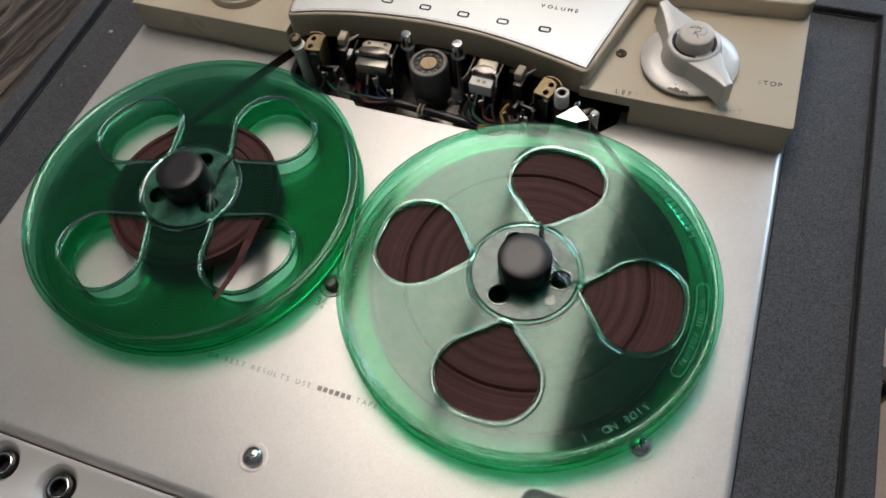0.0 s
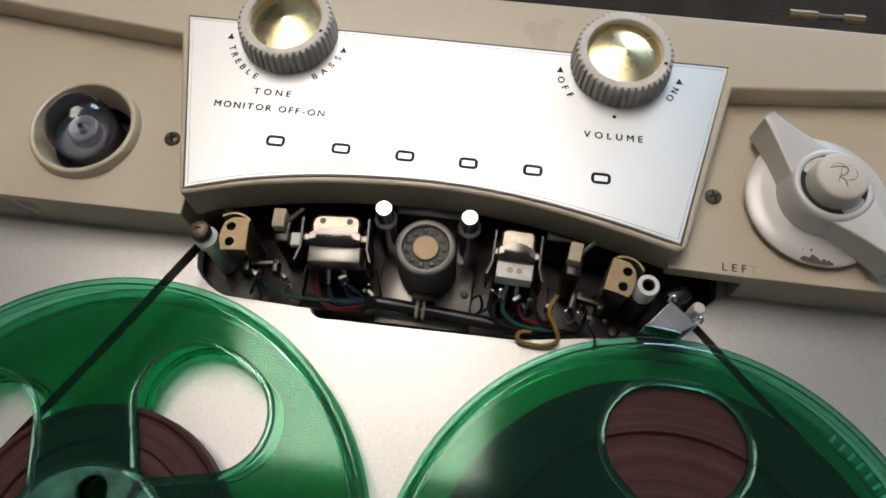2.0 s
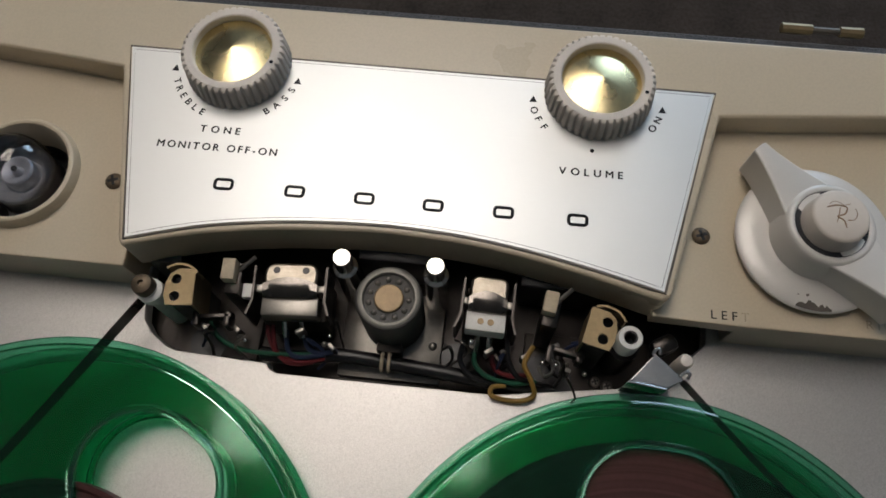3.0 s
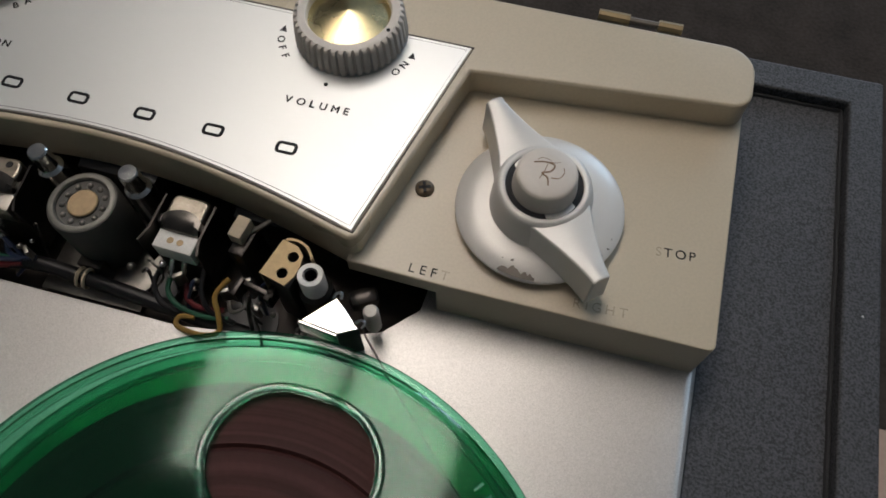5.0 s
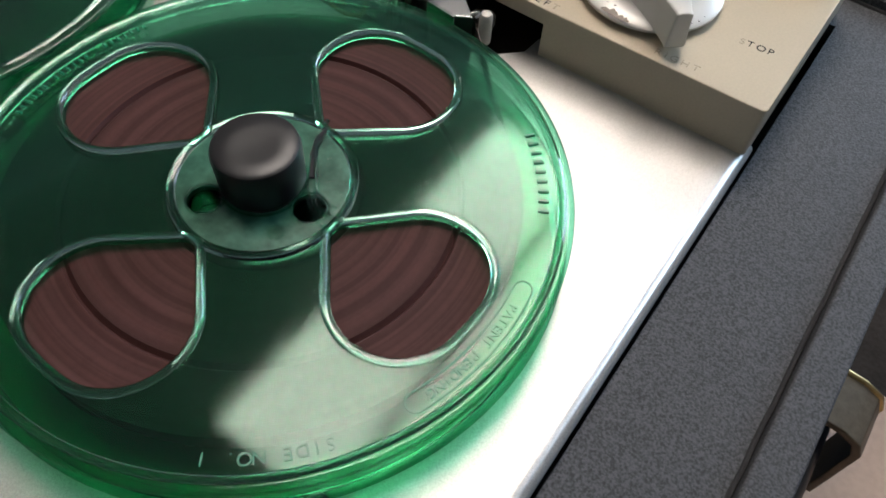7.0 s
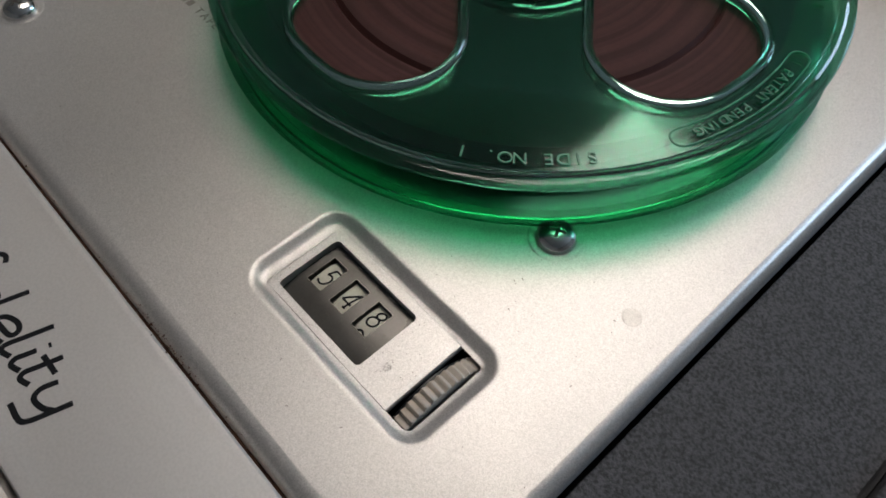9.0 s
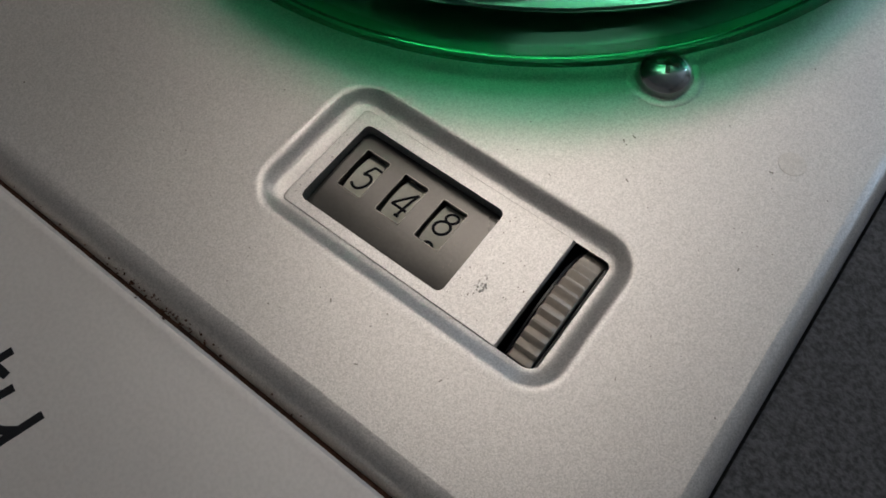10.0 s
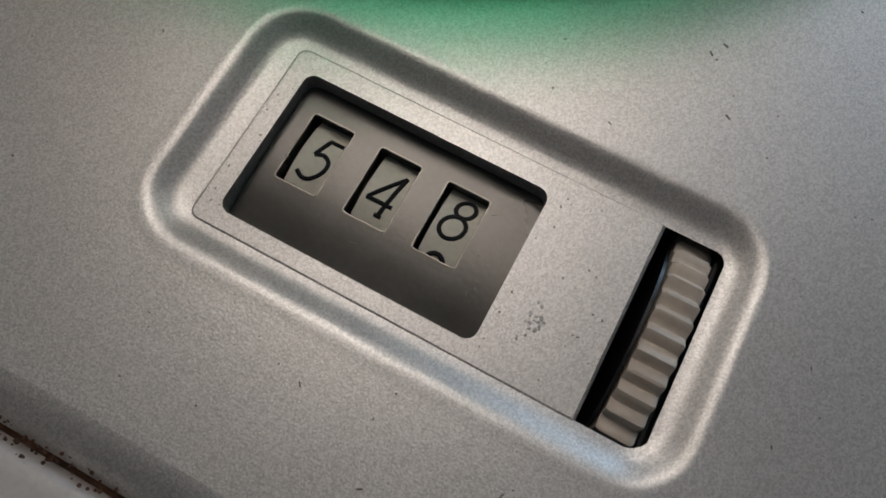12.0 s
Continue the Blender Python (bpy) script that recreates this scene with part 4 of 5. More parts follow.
cover_part, panel = cover()
PZ = 30.78
letters("lettering", "TONE", -156.3, 160.2, PZ, 3.7, M_INK, panel, spacing=4.0, bold=0.1)
letters("lettering", "MONITOR OFF-ON", -169.5, 153.4, PZ, 3.7, M_INK, panel, spacing=2.98, bold=0.1)
letters("lettering", "VOLUME", -34.0, 155.9, PZ, 3.7, M_INK, panel, spacing=3.8, bold=0.1)
bm = bmesh.new()
lathe(bm, [(0.75, PZ - 0.05), (0.7, PZ + 0.05), (0.001, PZ + 0.05)], -24.6, 165.5, 16)
part("dot", bm, M_INK, panel, smooth=False)
KNOBS = ((-149.3, 188.2), (-23.3, 188.0))
letters_round("lettering", "TREBLE", *KNOBS[0], 22.3, 203, 8.6, PZ, 3.5, M_INK, panel, outward=False, bold=0.09)
letters_round("lettering", "BASS", *KNOBS[0], 22.3, 306, 10.2, PZ, 3.5, M_INK, panel, outward=False, bold=0.09)
letters_round("lettering", "OFF", *KNOBS[1], 23.2, 202, 9.0, PZ, 3.5, M_INK, panel, outward=False, bold=0.09)
letters_round("lettering", "ON", *KNOBS[1], 22.3, 327, 10.0, PZ, 3.5, M_INK, panel, outward=False, bold=0.09)
for (cx, cy), a, d in ((KNOBS[0], 189, -1), (KNOBS[0], 347, 1), (KNOBS[1], 191, -1), (KNOBS[1], 348, 1)):
    bm = bmesh.new()
    px, py = cx + 22.4 * math.cos(radians(a)), cy + 22.4 * math.sin(radians(a))
    prism(bm, [(px - 1.3, py - 1.1), (px + 1.3, py - 1.1), (px, py + 1.5)], PZ - 0.05, PZ + 0.06)
    part("arrow", bm, M_INK, panel, smooth=False)
# six wide plain marks where the maker's name stands
for x, y in ((-145.0, 141.4), (-121.0, 141.0), (-97.8, 140.7), (-75.1, 140.4), (-52.2, 140.2), (-28.3, 139.8)):
    bm = bmesh.new()
    tube(bm, [(px, py, PZ) for px, py in rounded_rect(x - 2.9, x + 2.9, y - 1.65, y + 1.65, 1.0, 4)], 0.55, 8, closed=True)
    bmesh.ops.scale(bm, vec=(1, 1, 0.3), space=Matrix.Translation((0, 0, -PZ)), verts=bm.verts)
    part("name_mark", bm, M_INK, panel, "plain black open mark")

letters("lettering", "LEF", 17.6, 114.6, 20.04, 4.2, M_INK, recorder, spacing=3.3)
letters("lettering", "T", 27.5, 114.6, 20.03, 4.2, M_GHOST, recorder, centre=True, label="faded letter, almost worn away")
letters("lettering", "TOP", 89.5, 138.8, 20.04, 4.2, M_INK, recorder, spacing=3.6, turn=4)
letters("lettering", "S", 85.8, 138.5, 20.03, 4.2, M_GHOST, recorder, turn=4, label="faded letter, almost worn away")
letters("lettering", "RIGHT", 66.5, 116.0, 20.03, 4.2, M_GHOST, recorder, spacing=3.3, turn=2, label="faded printing, almost worn away")
for x, y in ((-187.6, 143.6), (13.9, 142.8)):
    cross_screw(recorder, x, y, 20.0, 3.0, M_OLD, 0.5, label="tarnished brass cross-head screw")


# ---- knobs ----
def round_knob(name, x, y, label):
    """A ribbed knob with a pale rim and a spun brass cone in its top."""
    bm = bmesh.new()
    n = 6 * 44
    rows = []
    for r, z, amp in ((17.3, 0.0, 0.3), (18.1, 0.6, 0.42), (17.3, 8.9, 0.42), (16.9, 9.6, 0.34), (16.3, 9.95, 0.0), (14.0, 9.95, 0.0), (13.6, 9.6, 0.0), (13.3, 6.2, 0.0)):
        row = []
        for k in range(n):
            a = 2 * math.pi * k / n
            rr = r + amp * (1.0, 1.15, 1.15, 1.0, -1.2, -1.2)[k % 6]
            row.append(bm.verts.new((rr * math.cos(a), rr * math.sin(a), z)))
        rows.append(row)
    for a, b in zip(rows, rows[1:]):
        bridge(bm, a, b)
    k = part(name, bm, M_KNOB, recorder, label, at=(x, y, 30.6), smooth=False)
    bm = bmesh.new()
    lathe(bm, [(13.4, 7.1), (12.8, 7.3), (0.4, 10.3), (0.001, 10.35)], 0, 0, 64)
    part("brass_insert", bm, M_GOLD, k, "spun brass cone insert")
    bm = bmesh.new()
    lathe(bm, [(0.7, 9.97), (0.68, 10.02), (0.001, 10.02)], 15.2 * math.cos(0.3), -15.2 * math.sin(0.3), 10)
    part("index_dot", bm, M_INK, k)
    return k


round_knob("tone_knob", *KNOBS[0], "ribbed grey beige knob with brass centre")
round_knob("volume_knob", *KNOBS[1], "ribbed grey beige knob with worn brass centre")


def selector():
    """The large selector: a shallow disc, a two-armed lever and a push button in its middle."""
    cx, cy, z = 49.5, 144.0, 20.0
    bm = bmesh.new()
    lathe(bm, [(24.0, 1.5), (25.2, 2.2), (25.4, 3.3), (24.6, 4.0), (19, 4.7), (12, 5.4), (0.001, 5.8)], 0, 0, 96)
    lathe(bm, [(21, -0.2), (21, 1.8), (24, 1.6)], 0, 0, 48)
    k = part("selector_knob", bm, M_LEVER, recorder, "silver grey painted selector disc with chipped edge", at=(cx, cy, z))
    # lever
    bm = bmesh.new()
    n = 14
    secs = []
    for i in range(-n, n + 1):
        s = abs(i) / n
        x = 33.0 * i / n
        w = 2.7 + 11.3 * (1 - min(1, s * 1.02)) ** 1.35
        zt = 14.6 + 1.6 * s
        zb = 4.6 - 1.4 * s
        sh = -1.5 * (i / n)
        prof = [(-w - 0.9, zb), (-w - 0.5, zb + 5), (-w, zt), (-w * 0.3, zt + 0.5), (w * 0.3, zt + 0.5), (w, zt), (w + 0.5, zb + 5), (w + 0.9, zb)]
        secs.append([bm.verts.new((x, y + sh, zz)) for y, zz in prof])
    for a, b in zip(secs, secs[1:]):
        bridge(bm, a, b)
    bm.faces.new(secs[0])
    bm.faces.new(secs[-1][::-1])
    bmesh.ops.rotate(bm, verts=bm.verts, cent=(0, 0, 0), matrix=Matrix.Rotation(radians(-48), 3, "Z"))
    soften(part("lever", bm, M_LEVER, k, "two-armed silver grey lever"), 0.7, 2, 30)
    bm = bmesh.new()
    lathe(bm, [(15.2, 5), (14.6, 12), (13.8, 15.2), (13.0, 16.2), (12.2, 16.4), (11.4, 16.1), (11.05, 15.4)], 0, 0, 64)
    part("collar", bm, M_LEVER, k)
    # shade in the gap round the button, put in as a dark ring
    bm = bmesh.new()
    lathe(bm, [(11.2, 15.75), (10.9, 15.45), (9.0, 15.4)], 0, 0, 48)
    part("gap_shade", bm, M_LINING_SHADE, k)
    bm = bmesh.new()
    lathe(bm, [(9.5, 9), (9.35, 16.5), (9.0, 18.2), (8.75, 21.4), (8.4, 22.1), (7.7, 22.45), (4, 22.6), (0.001, 22.65)], 0, 0, 56)
    b = part("push_button", bm, M_KNOB, k, "grey beige push button with a scratched mark")
    bm = bmesh.new()
    tube(bm, smooth_line([(-4.2, 2.4, 22.55), (-1.2, 3.2, 22.6), (1.6, 2.6, 22.6), (0.8, 0.4, 22.65), (-1.4, -0.6, 22.65), (0.4, -1.8, 22.62), (1.0, -4.2, 22.5)], 5), 0.25, 6)
    tube(bm, smooth_line([(1.4, -1.6, 22.6), (3.6, -1.2, 22.5), (4.6, 0.8, 22.45), (4.2, 2.4, 22.45)], 5), 0.2, 6)
    tube(bm, smooth_line([(-3.4, 3.4, 22.5), (-2.2, 4.4, 22.45), (-0.4, 4.2, 22.5), (0.9, 3.4, 22.55), (3.0, 4.0, 22.45)], 5), 0.16, 6)
    tube(bm, smooth_line([(-1.8, -2.6, 22.55), (-1.0, -0.4, 22.62), (-0.4, 2.6, 22.58)], 5), 0.16, 6)
    part("scratch", bm, M_SCRATCH, b, "brown scratched mark")
    # chipped paint along the disc's front edge
    random.seed(21)
    bm = bmesh.new()
    top = [(24.9 - random.uniform(1.2, 3.6) * (0.4 + 0.6 * math.sin(math.pi * i / 16)), 252 + 26 * i / 16) for i in range(17)]
    inner = [bm.verts.new((r * math.cos(radians(a)), r * math.sin(radians(a)), 4.0 + (24.6 - r) * 0.125 + 0.1)) for r, a in top]
    outer = [bm.verts.new((25.0 * math.cos(radians(a)), 25.0 * math.sin(radians(a)), 3.95)) for r, a in top]
    for i in range(16):
        bm.faces.new((inner[i], inner[i + 1], outer[i + 1], outer[i]))
    part("paint_chip", bm, M_CHIP, k, "dark chipped paint")
    for r, a, s in ((20.5, 259, 0.8), (21.2, 251, 0.35), (23.8, 330, 0.4), (24.0, 337, 0.5), (23.5, 345, 0.3), (24.2, 100, 0.5), (24.3, 106, 0.6)):
        x, y = r * math.cos(radians(a)), r * math.sin(radians(a))
        zz = 4.1 + (24.6 - r) * 0.125
        bm = bmesh.new()
        v = [bm.verts.new((x + s * random.uniform(0.6, 1.1) * math.cos(t), y + s * 0.7 * random.uniform(0.6, 1.1) * math.sin(t), zz)) for t in (0, 1, 2, 3, 4, 5)]
        bm.faces.new(v)
        part("paint_chip", bm, M_CHIP, k)


selector()


def magic_eye(x, y):
    """A glass level tube standing in the hollow of a raised cream ring."""
    bm = bmesh.new()
    lathe(bm, [(20.8, -0.1), (20.4, 2.6), (19.8, 3.7), (19.0, 4.0), (18.2, 3.7), (17.7, 2.6), (16.6, -3.0), (15.6, -8.0)], 0, 0, 64)
    e = part("level_eye", bm, M_CREAM, recorder, "glass level tube in a raised cream ring", at=(x, y, 20))
    # well walls and floor coloured black to deepen the shade inside
    bm = bmesh.new()
    lathe(bm, [(15.7, -8), (15.5, -19), (0.001, -19)], 0, 0, 48)
    part("well", bm, M_BLACK, e, "well inside the ring, coloured black for its shade")
    bm = bmesh.new()
    lathe(bm, [(12.3, -18), (12.5, -2), (12.2, 2.0), (11.2, 5.2), (9.2, 7.9), (6.2, 9.9), (3.0, 10.9), (0.001, 11.2)], 0, 0, 56)
    g = part("glass_bulb", bm, M_GLASS, e, "clear glass bulb", at=(-1.6, 0.6, 2.5))
    bm = bmesh.new()
    lathe(bm, [(11.6, -18), (11.6, -5.0), (11.0, -4.4), (8.6, -4.8), (6.4, -6.6), (5.9, -6.2), (5.7, -2.0), (5.1, -1.5), (4.4, -1.6), (2.0, -3.2), (1.5, -2.6), (1.2, -0.4), (0.5, -0.1), (0.001, -0.1)], 0, 0, 40)
    part("electrode", bm, M_TARGET, g, "grey metal target electrode")
    bm = bmesh.new()
    lathe(bm, [(1.1, -0.6), (1.0, 0.2), (0.001, 0.3)], 0, 0, 16)
    part("cathode_cap", bm, M_BLACK, g)


magic_eye(*EYE)


# ---- tape heads and guides ----
def head(x, y, w, d, turn, pad, name):
    """A tape head: nickel shell with a rounded top, a dark curved shield band, side springs and solder pins."""
    e = empty(name, (x, y, -FLOOR_Z * 1000), recorder)
    e.rotation_euler = (0, 0, radians(turn))
    e["label"] = "nickel tape head with spring clips and solder pins"
    bm = bmesh.new()
    prism(bm, rounded_rect(-w / 2, w / 2, d * 0.02, d / 2, w * 0.2, 5), 4, 20)
    soften(part("shell", bm, M_WORN_NICKEL, e, "worn nickel shell"), 1.2, 3)
    # barrel-shaped core between the shell and the front block
    bm = bmesh.new()
    grid = []
    for i in range(13):
        u = i / 6 - 1
        k = 1 - u * u
        row = [(u * w * 0.5, d * (0.1 + 0.13 * k), 20.25), (u * w * 0.5, d * (-0.02 + 0.06 * k), 20.0 + 0.5 * k), (u * w * 0.5, -d * 0.11, 18.0 + 0.9 * k), (u * w * 0.5, -d * 0.15, 14.0)]
        grid.append([bm.verts.new(q) for q in row])
    for p, q in zip(grid, grid[1:]):
        for j in range(3):
            bm.faces.new((p[j], q[j], q[j + 1], p[j + 1]))
    for end in (grid[0], grid[-1]):
        bm.faces.new(end + [bm.verts.new((end[0].co.x, d * 0.1, 14.0))])
    part("core", bm, M_POLE, e, "dark polished barrel-shaped core")
    for sx in (-1, 1):
        bm = bmesh.new()
        box(bm, sx * w * 0.58 - w * 0.09, sx * w * 0.58 + w * 0.09, -d * 0.02, d * 0.12, 12, 18.6, 0.4)
        part("lug", bm, M_STEEL, e)
    bm = bmesh.new()
    box(bm, -w * 0.52, w * 0.52, -d * 0.42, -d * 0.08, 10, 17.5, 0.5)
    part("front_block", bm, M_WHITE if pad else M_STEEL, e)
    if pad:
        for k in (-0.13, 0.13):
            bm = bmesh.new()
            lathe(bm, [(1.1, 17.5), (1.0, 17.6), (0.001, 17.6)], k * w, -d * 0.26, 12)
            part("dot", bm, M_TAN, e)
    else:
        # two shell holes, only their darkness painted on as black discs
        for k in (-0.27, 0.27):
            bm = bmesh.new()
            lathe(bm, [(1.2, 20.0), (1.1, 20.12), (0.001, 20.1)], k * w, d * 0.36, 14)
            part("hole", bm, M_BLACK, e)
    for sx in (-1, 1):
        bm = bmesh.new()
        ribbon(bm, [(sx * w * 0.66, d * 0.42), (sx * w * 0.66, -d * 0.2), (sx * (w * 0.66 + 1.5), -d * 0.45)], 6, 20.4, 0.7)
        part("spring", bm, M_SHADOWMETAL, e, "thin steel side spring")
        bm = bmesh.new()
        tube(bm, [(sx * w * 0.16, -d * 0.4, 10), (sx * w * 0.17, -d * 0.62, 6), (sx * w * 0.17, -d * 0.64, -4)], 0.9, 8)
        part("pin", bm, M_NICKEL, e, "tinned solder pin")
    bm = bmesh.new()
    box(bm, -w * 0.6, w * 0.6, -d * 0.4, d * 0.45, -9, 9, 0.8)
    part("mount", bm, M_CHASSIS, e)


head(-119.5, 110.5, 18.0, 19.0, 4, False, "erase_head")
head(-54.5, 112.0, 12.5, 19.5, -2, True, "record_head")
bm = bmesh.new()
box(bm, -135.6, -131.2, 107.2, 112.2, 15, 18, 0.4, 3)
part("terminal_tag", bm, M_WHITE, recorder, "white terminal tag with dark specks")


def small_parts():
    # capstan roller with bearing and tan cap
    bm = bmesh.new()
    lathe(bm, [(9.4, -9), (10.9, -6), (11.1, 18.6), (10.6, 19.8), (9.6, 20.1), (8.4, 19.9), (8.2, 18.8), (7.4, 18.6), (4.9, 18.6), (4.8, 19.4)], -86.8, 111.2, 64)
    c = part("pinch_roller", bm, M_RUBBER, recorder, "grey rubber pinch roller with ball bearing")
    bm = bmesh.new()
    lathe(bm, [(10.4, 19.0), (10.2, 20.0), (9.6, 20.35), (8.7, 20.3), (8.3, 19.6), (8.3, 18.7)], -86.8, 111.2, 64)
    part("bearing_race", bm, M_RACE, c, "worn grey bearing ring")
    bm = bmesh.new()
    lathe(bm, [(4.8, 17), (4.8, 19.2), (4.4, 19.6), (0.001, 19.7)], -86.8, 111.2, 32)
    part("cap", bm, M_TAN, c, "tan cap")
    for k in range(11):
        bm = bmesh.new()
        a = 2 * math.pi * k / 11
        bmesh.ops.create_icosphere(bm, subdivisions=2, radius=1.05, matrix=Matrix.Translation((-86.8 + 6.6 * math.cos(a), 111.2 + 6.6 * math.sin(a), 18.4)))
        part("ball", bm, M_STEEL, c)
    bm = bmesh.new()
    box(bm, -91, -82.5, 97.6, 101.5, -9, 1, 0.5)
    part("roller_bracket", bm, M_CHASSIS, recorder, "bent steel bracket under the roller")
    # two bright posts
    for x in (-102.4, -72.2):
        bm = bmesh.new()
        lathe(bm, [(4.2, -10), (4.2, 20), (3.1, 21), (3.1, 28.4), (2.7, 28.9), (0.001, 28.95)], x, 120.4, 32)
        part("guide_post", bm, M_NICKEL, recorder, "bright nickel guide post")
    # brass brackets
    for sx, bx, by, turn in ((1, -154.6, 107.2, 6), (-1, -18.2, 106.8, -14)):
        e = empty("brass_bracket", (bx, by, -FLOOR_Z * 1000), recorder)
        e.scale = (0.88, 0.88, 1)
        e.rotation_euler = (0, 0, radians(turn))
        e["label"] = "tarnished brass bracket with two holes"
        bm = bmesh.new()
        out = [(-sx * 4.5, -7), (sx * 5, -7), (sx * 5, 7), (-sx * 1, 7), (-sx * 4, 5), (-sx * 5.4, 1), (-sx * 5.6, -3)]
        if sx < 0:
            out = out[::-1]
        holes = [arc(-sx * 1.4, yy, 1.9, 0, 340, 17) for yy in (-3.6, 3.0)]
        hi, lo = fill(bm, [out] + holes, 23), fill(bm, [out] + holes, 22.2)
        for a, b in zip(hi, lo):
            bridge(bm, a, b)
        box(bm, sx * 5 - 0.4, sx * 5 + 0.4, -7, 7, 6, 22.8)
        part("plate", bm, M_BRASS, e, smooth=False)
        bm = bmesh.new()
        box(bm, -4.4, 4.4, -6, 6, -9, 18, 1)
        part("block", bm, M_BLACK, e)
        bm = bmesh.new()
        ribbon(bm, arc(-sx * 0.6, 0.5, 8.2, 35, 125, 8), 17, 23.4, 0.9)
        part("curved_spring", bm, M_BRASS, e)
    # felt pads on arms
    for x, y, turn in ((-139.4, 114.4, 2), (-34.6, 113.6, -8)):
        bm = bmesh.new()
        box(bm, x - 2.2, x + 2.2, y - 3.6, y + 3.6, 20, 25, 0.5, turn)
        p = part("felt_pad", bm, M_FELT, recorder, "cream felt pressure pad")
        bm = bmesh.new()
        box(bm, x - 1.8, x + 3.4, y - 7, y + 4, -8, 20, 0.6, turn)
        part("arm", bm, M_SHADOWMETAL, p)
        bm = bmesh.new()
        tube(bm, [(x + 2, y + 1, 20), (x + 7, y + 6, 21)], 0.8, 8)
        part("stem", bm, M_STEEL, p)
    # white roller
    bm = bmesh.new()
    lathe(bm, [(3.9, -8), (3.9, 23.6), (3.6, 24), (2.3, 24), (1.9, 23.6), (1.9, 18), (0.001, 18)], -9.4, 104.6, 40)
    r = part("guide_roller", bm, M_WHITE, recorder, "white nylon guide roller")
    # dark cup that colours in the shade inside the white roller
    bm = bmesh.new()
    lathe(bm, [(2.25, 24.04), (1.86, 23.5), (1.86, 18.2), (0.001, 18.2)], -9.4, 104.6, 20)
    part("bore_shade", bm, M_LINING_SHADE, r, smooth=False)
    bm = bmesh.new()
    lathe(bm, [(5.2, -8), (5.2, 14), (3.9, 15)], -9.4, 104.6, 32)
    part("guide_base", bm, M_SHADOWMETAL, recorder)
    # left guide with its screw
    bm = bmesh.new()
    lathe(bm, [(3.2, -10), (3.2, 16), (4.3, 16.4), (4.3, 19.6), (2.8, 20.2), (2.4, 21)], -165.6, 106.0, 32)
    g = part("tape_guide", bm, M_WHITE, recorder, "white tape guide with steel screw")
    bm = bmesh.new()
    lathe(bm, [(3.5, 20), (3.7, 22.6), (3.3, 24.6), (2.2, 25.2), (1.0, 25.3), (0.8, 24.4), (0.001, 24.4)], -166.6, 106.6, 24)
    part("screw", bm, M_OLD, g, "tarnished screw")
    # folded bright metal cover beside the right reel
    bm = bmesh.new()
    prism(bm, [(-8.6, 92.2), (3.0, 90.9), (8.2, 93.8), (-0.8, 101.4)], 19.2, 20)
    prism(bm, [(-9.6, 91.4), (2.9, 90.0), (2.9, 90.8), (-8.8, 92.2)], 12, 20)
    s = soften(part("lifter_cover", bm, M_NICKEL, recorder, "folded bright metal cover plate"), 0.3, 2)
    bm = bmesh.new()
    prism(bm, [(-8.4, 92.6), (3.0, 91.3), (8.0, 94.2), (-0.6, 100.8)], -8, 19)
    part("block", bm, M_BLACK, s)
    for p in ([(-1.6, 100.6, 20.2), (-0.9, 102.4, 20.6), (0.4, 102.6, 20.6), (0.6, 101, 20.2)], [(6.6, 94.8, 20.2), (8.4, 96.2, 20.7), (9.6, 95.6, 20.7), (9.0, 94.2, 20)]):
        bm = bmesh.new()
        tube(bm, smooth_line(p, 4), 0.55, 8)
        part("hook", bm, M_NICKEL, s, "small wire hook")
    bm = bmesh.new()
    lathe(bm, [(2.4, 6), (2.4, 17), (1.8, 18), (0.001, 18.3)], 9.4, 100.6, 20)
    part("nylon_pin", bm, M_KNOB, recorder, "pale plastic pin")
    bm = bmesh.new()
    box(bm, 0, 9, 104, 110, 6, 12, 2, 30)
    part("lever_end", bm, M_SHADOWMETAL, recorder, "dark rounded lever end")
    for x, y in ((-15.2, 96.2), (-11.0, 95.0)):
        cross_screw(recorder, x, y, -6.5, 1.9, M_STEEL, 2.0, label="small steel screw")
    # spring-loaded metal linkage
    for x, y, t in ((-145.5, 101.5, 8), (-27.5, 101.0, -12)):
        bm = bmesh.new()
        box(bm, x - 6, x + 6, y - 0.8, y + 0.8, 8, 12, 0.3, t)
        box(bm, x - 6.5, x - 4.5, y - 4, y + 2, 6, 13, 0.3, t)
        box(bm, x + 3.5, x + 5.5, y - 3, y + 2, 5, 12, 0.3, t)
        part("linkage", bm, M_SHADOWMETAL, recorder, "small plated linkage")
    # solder joints, stubs of wire and lugs round the heads
    random.seed(17)
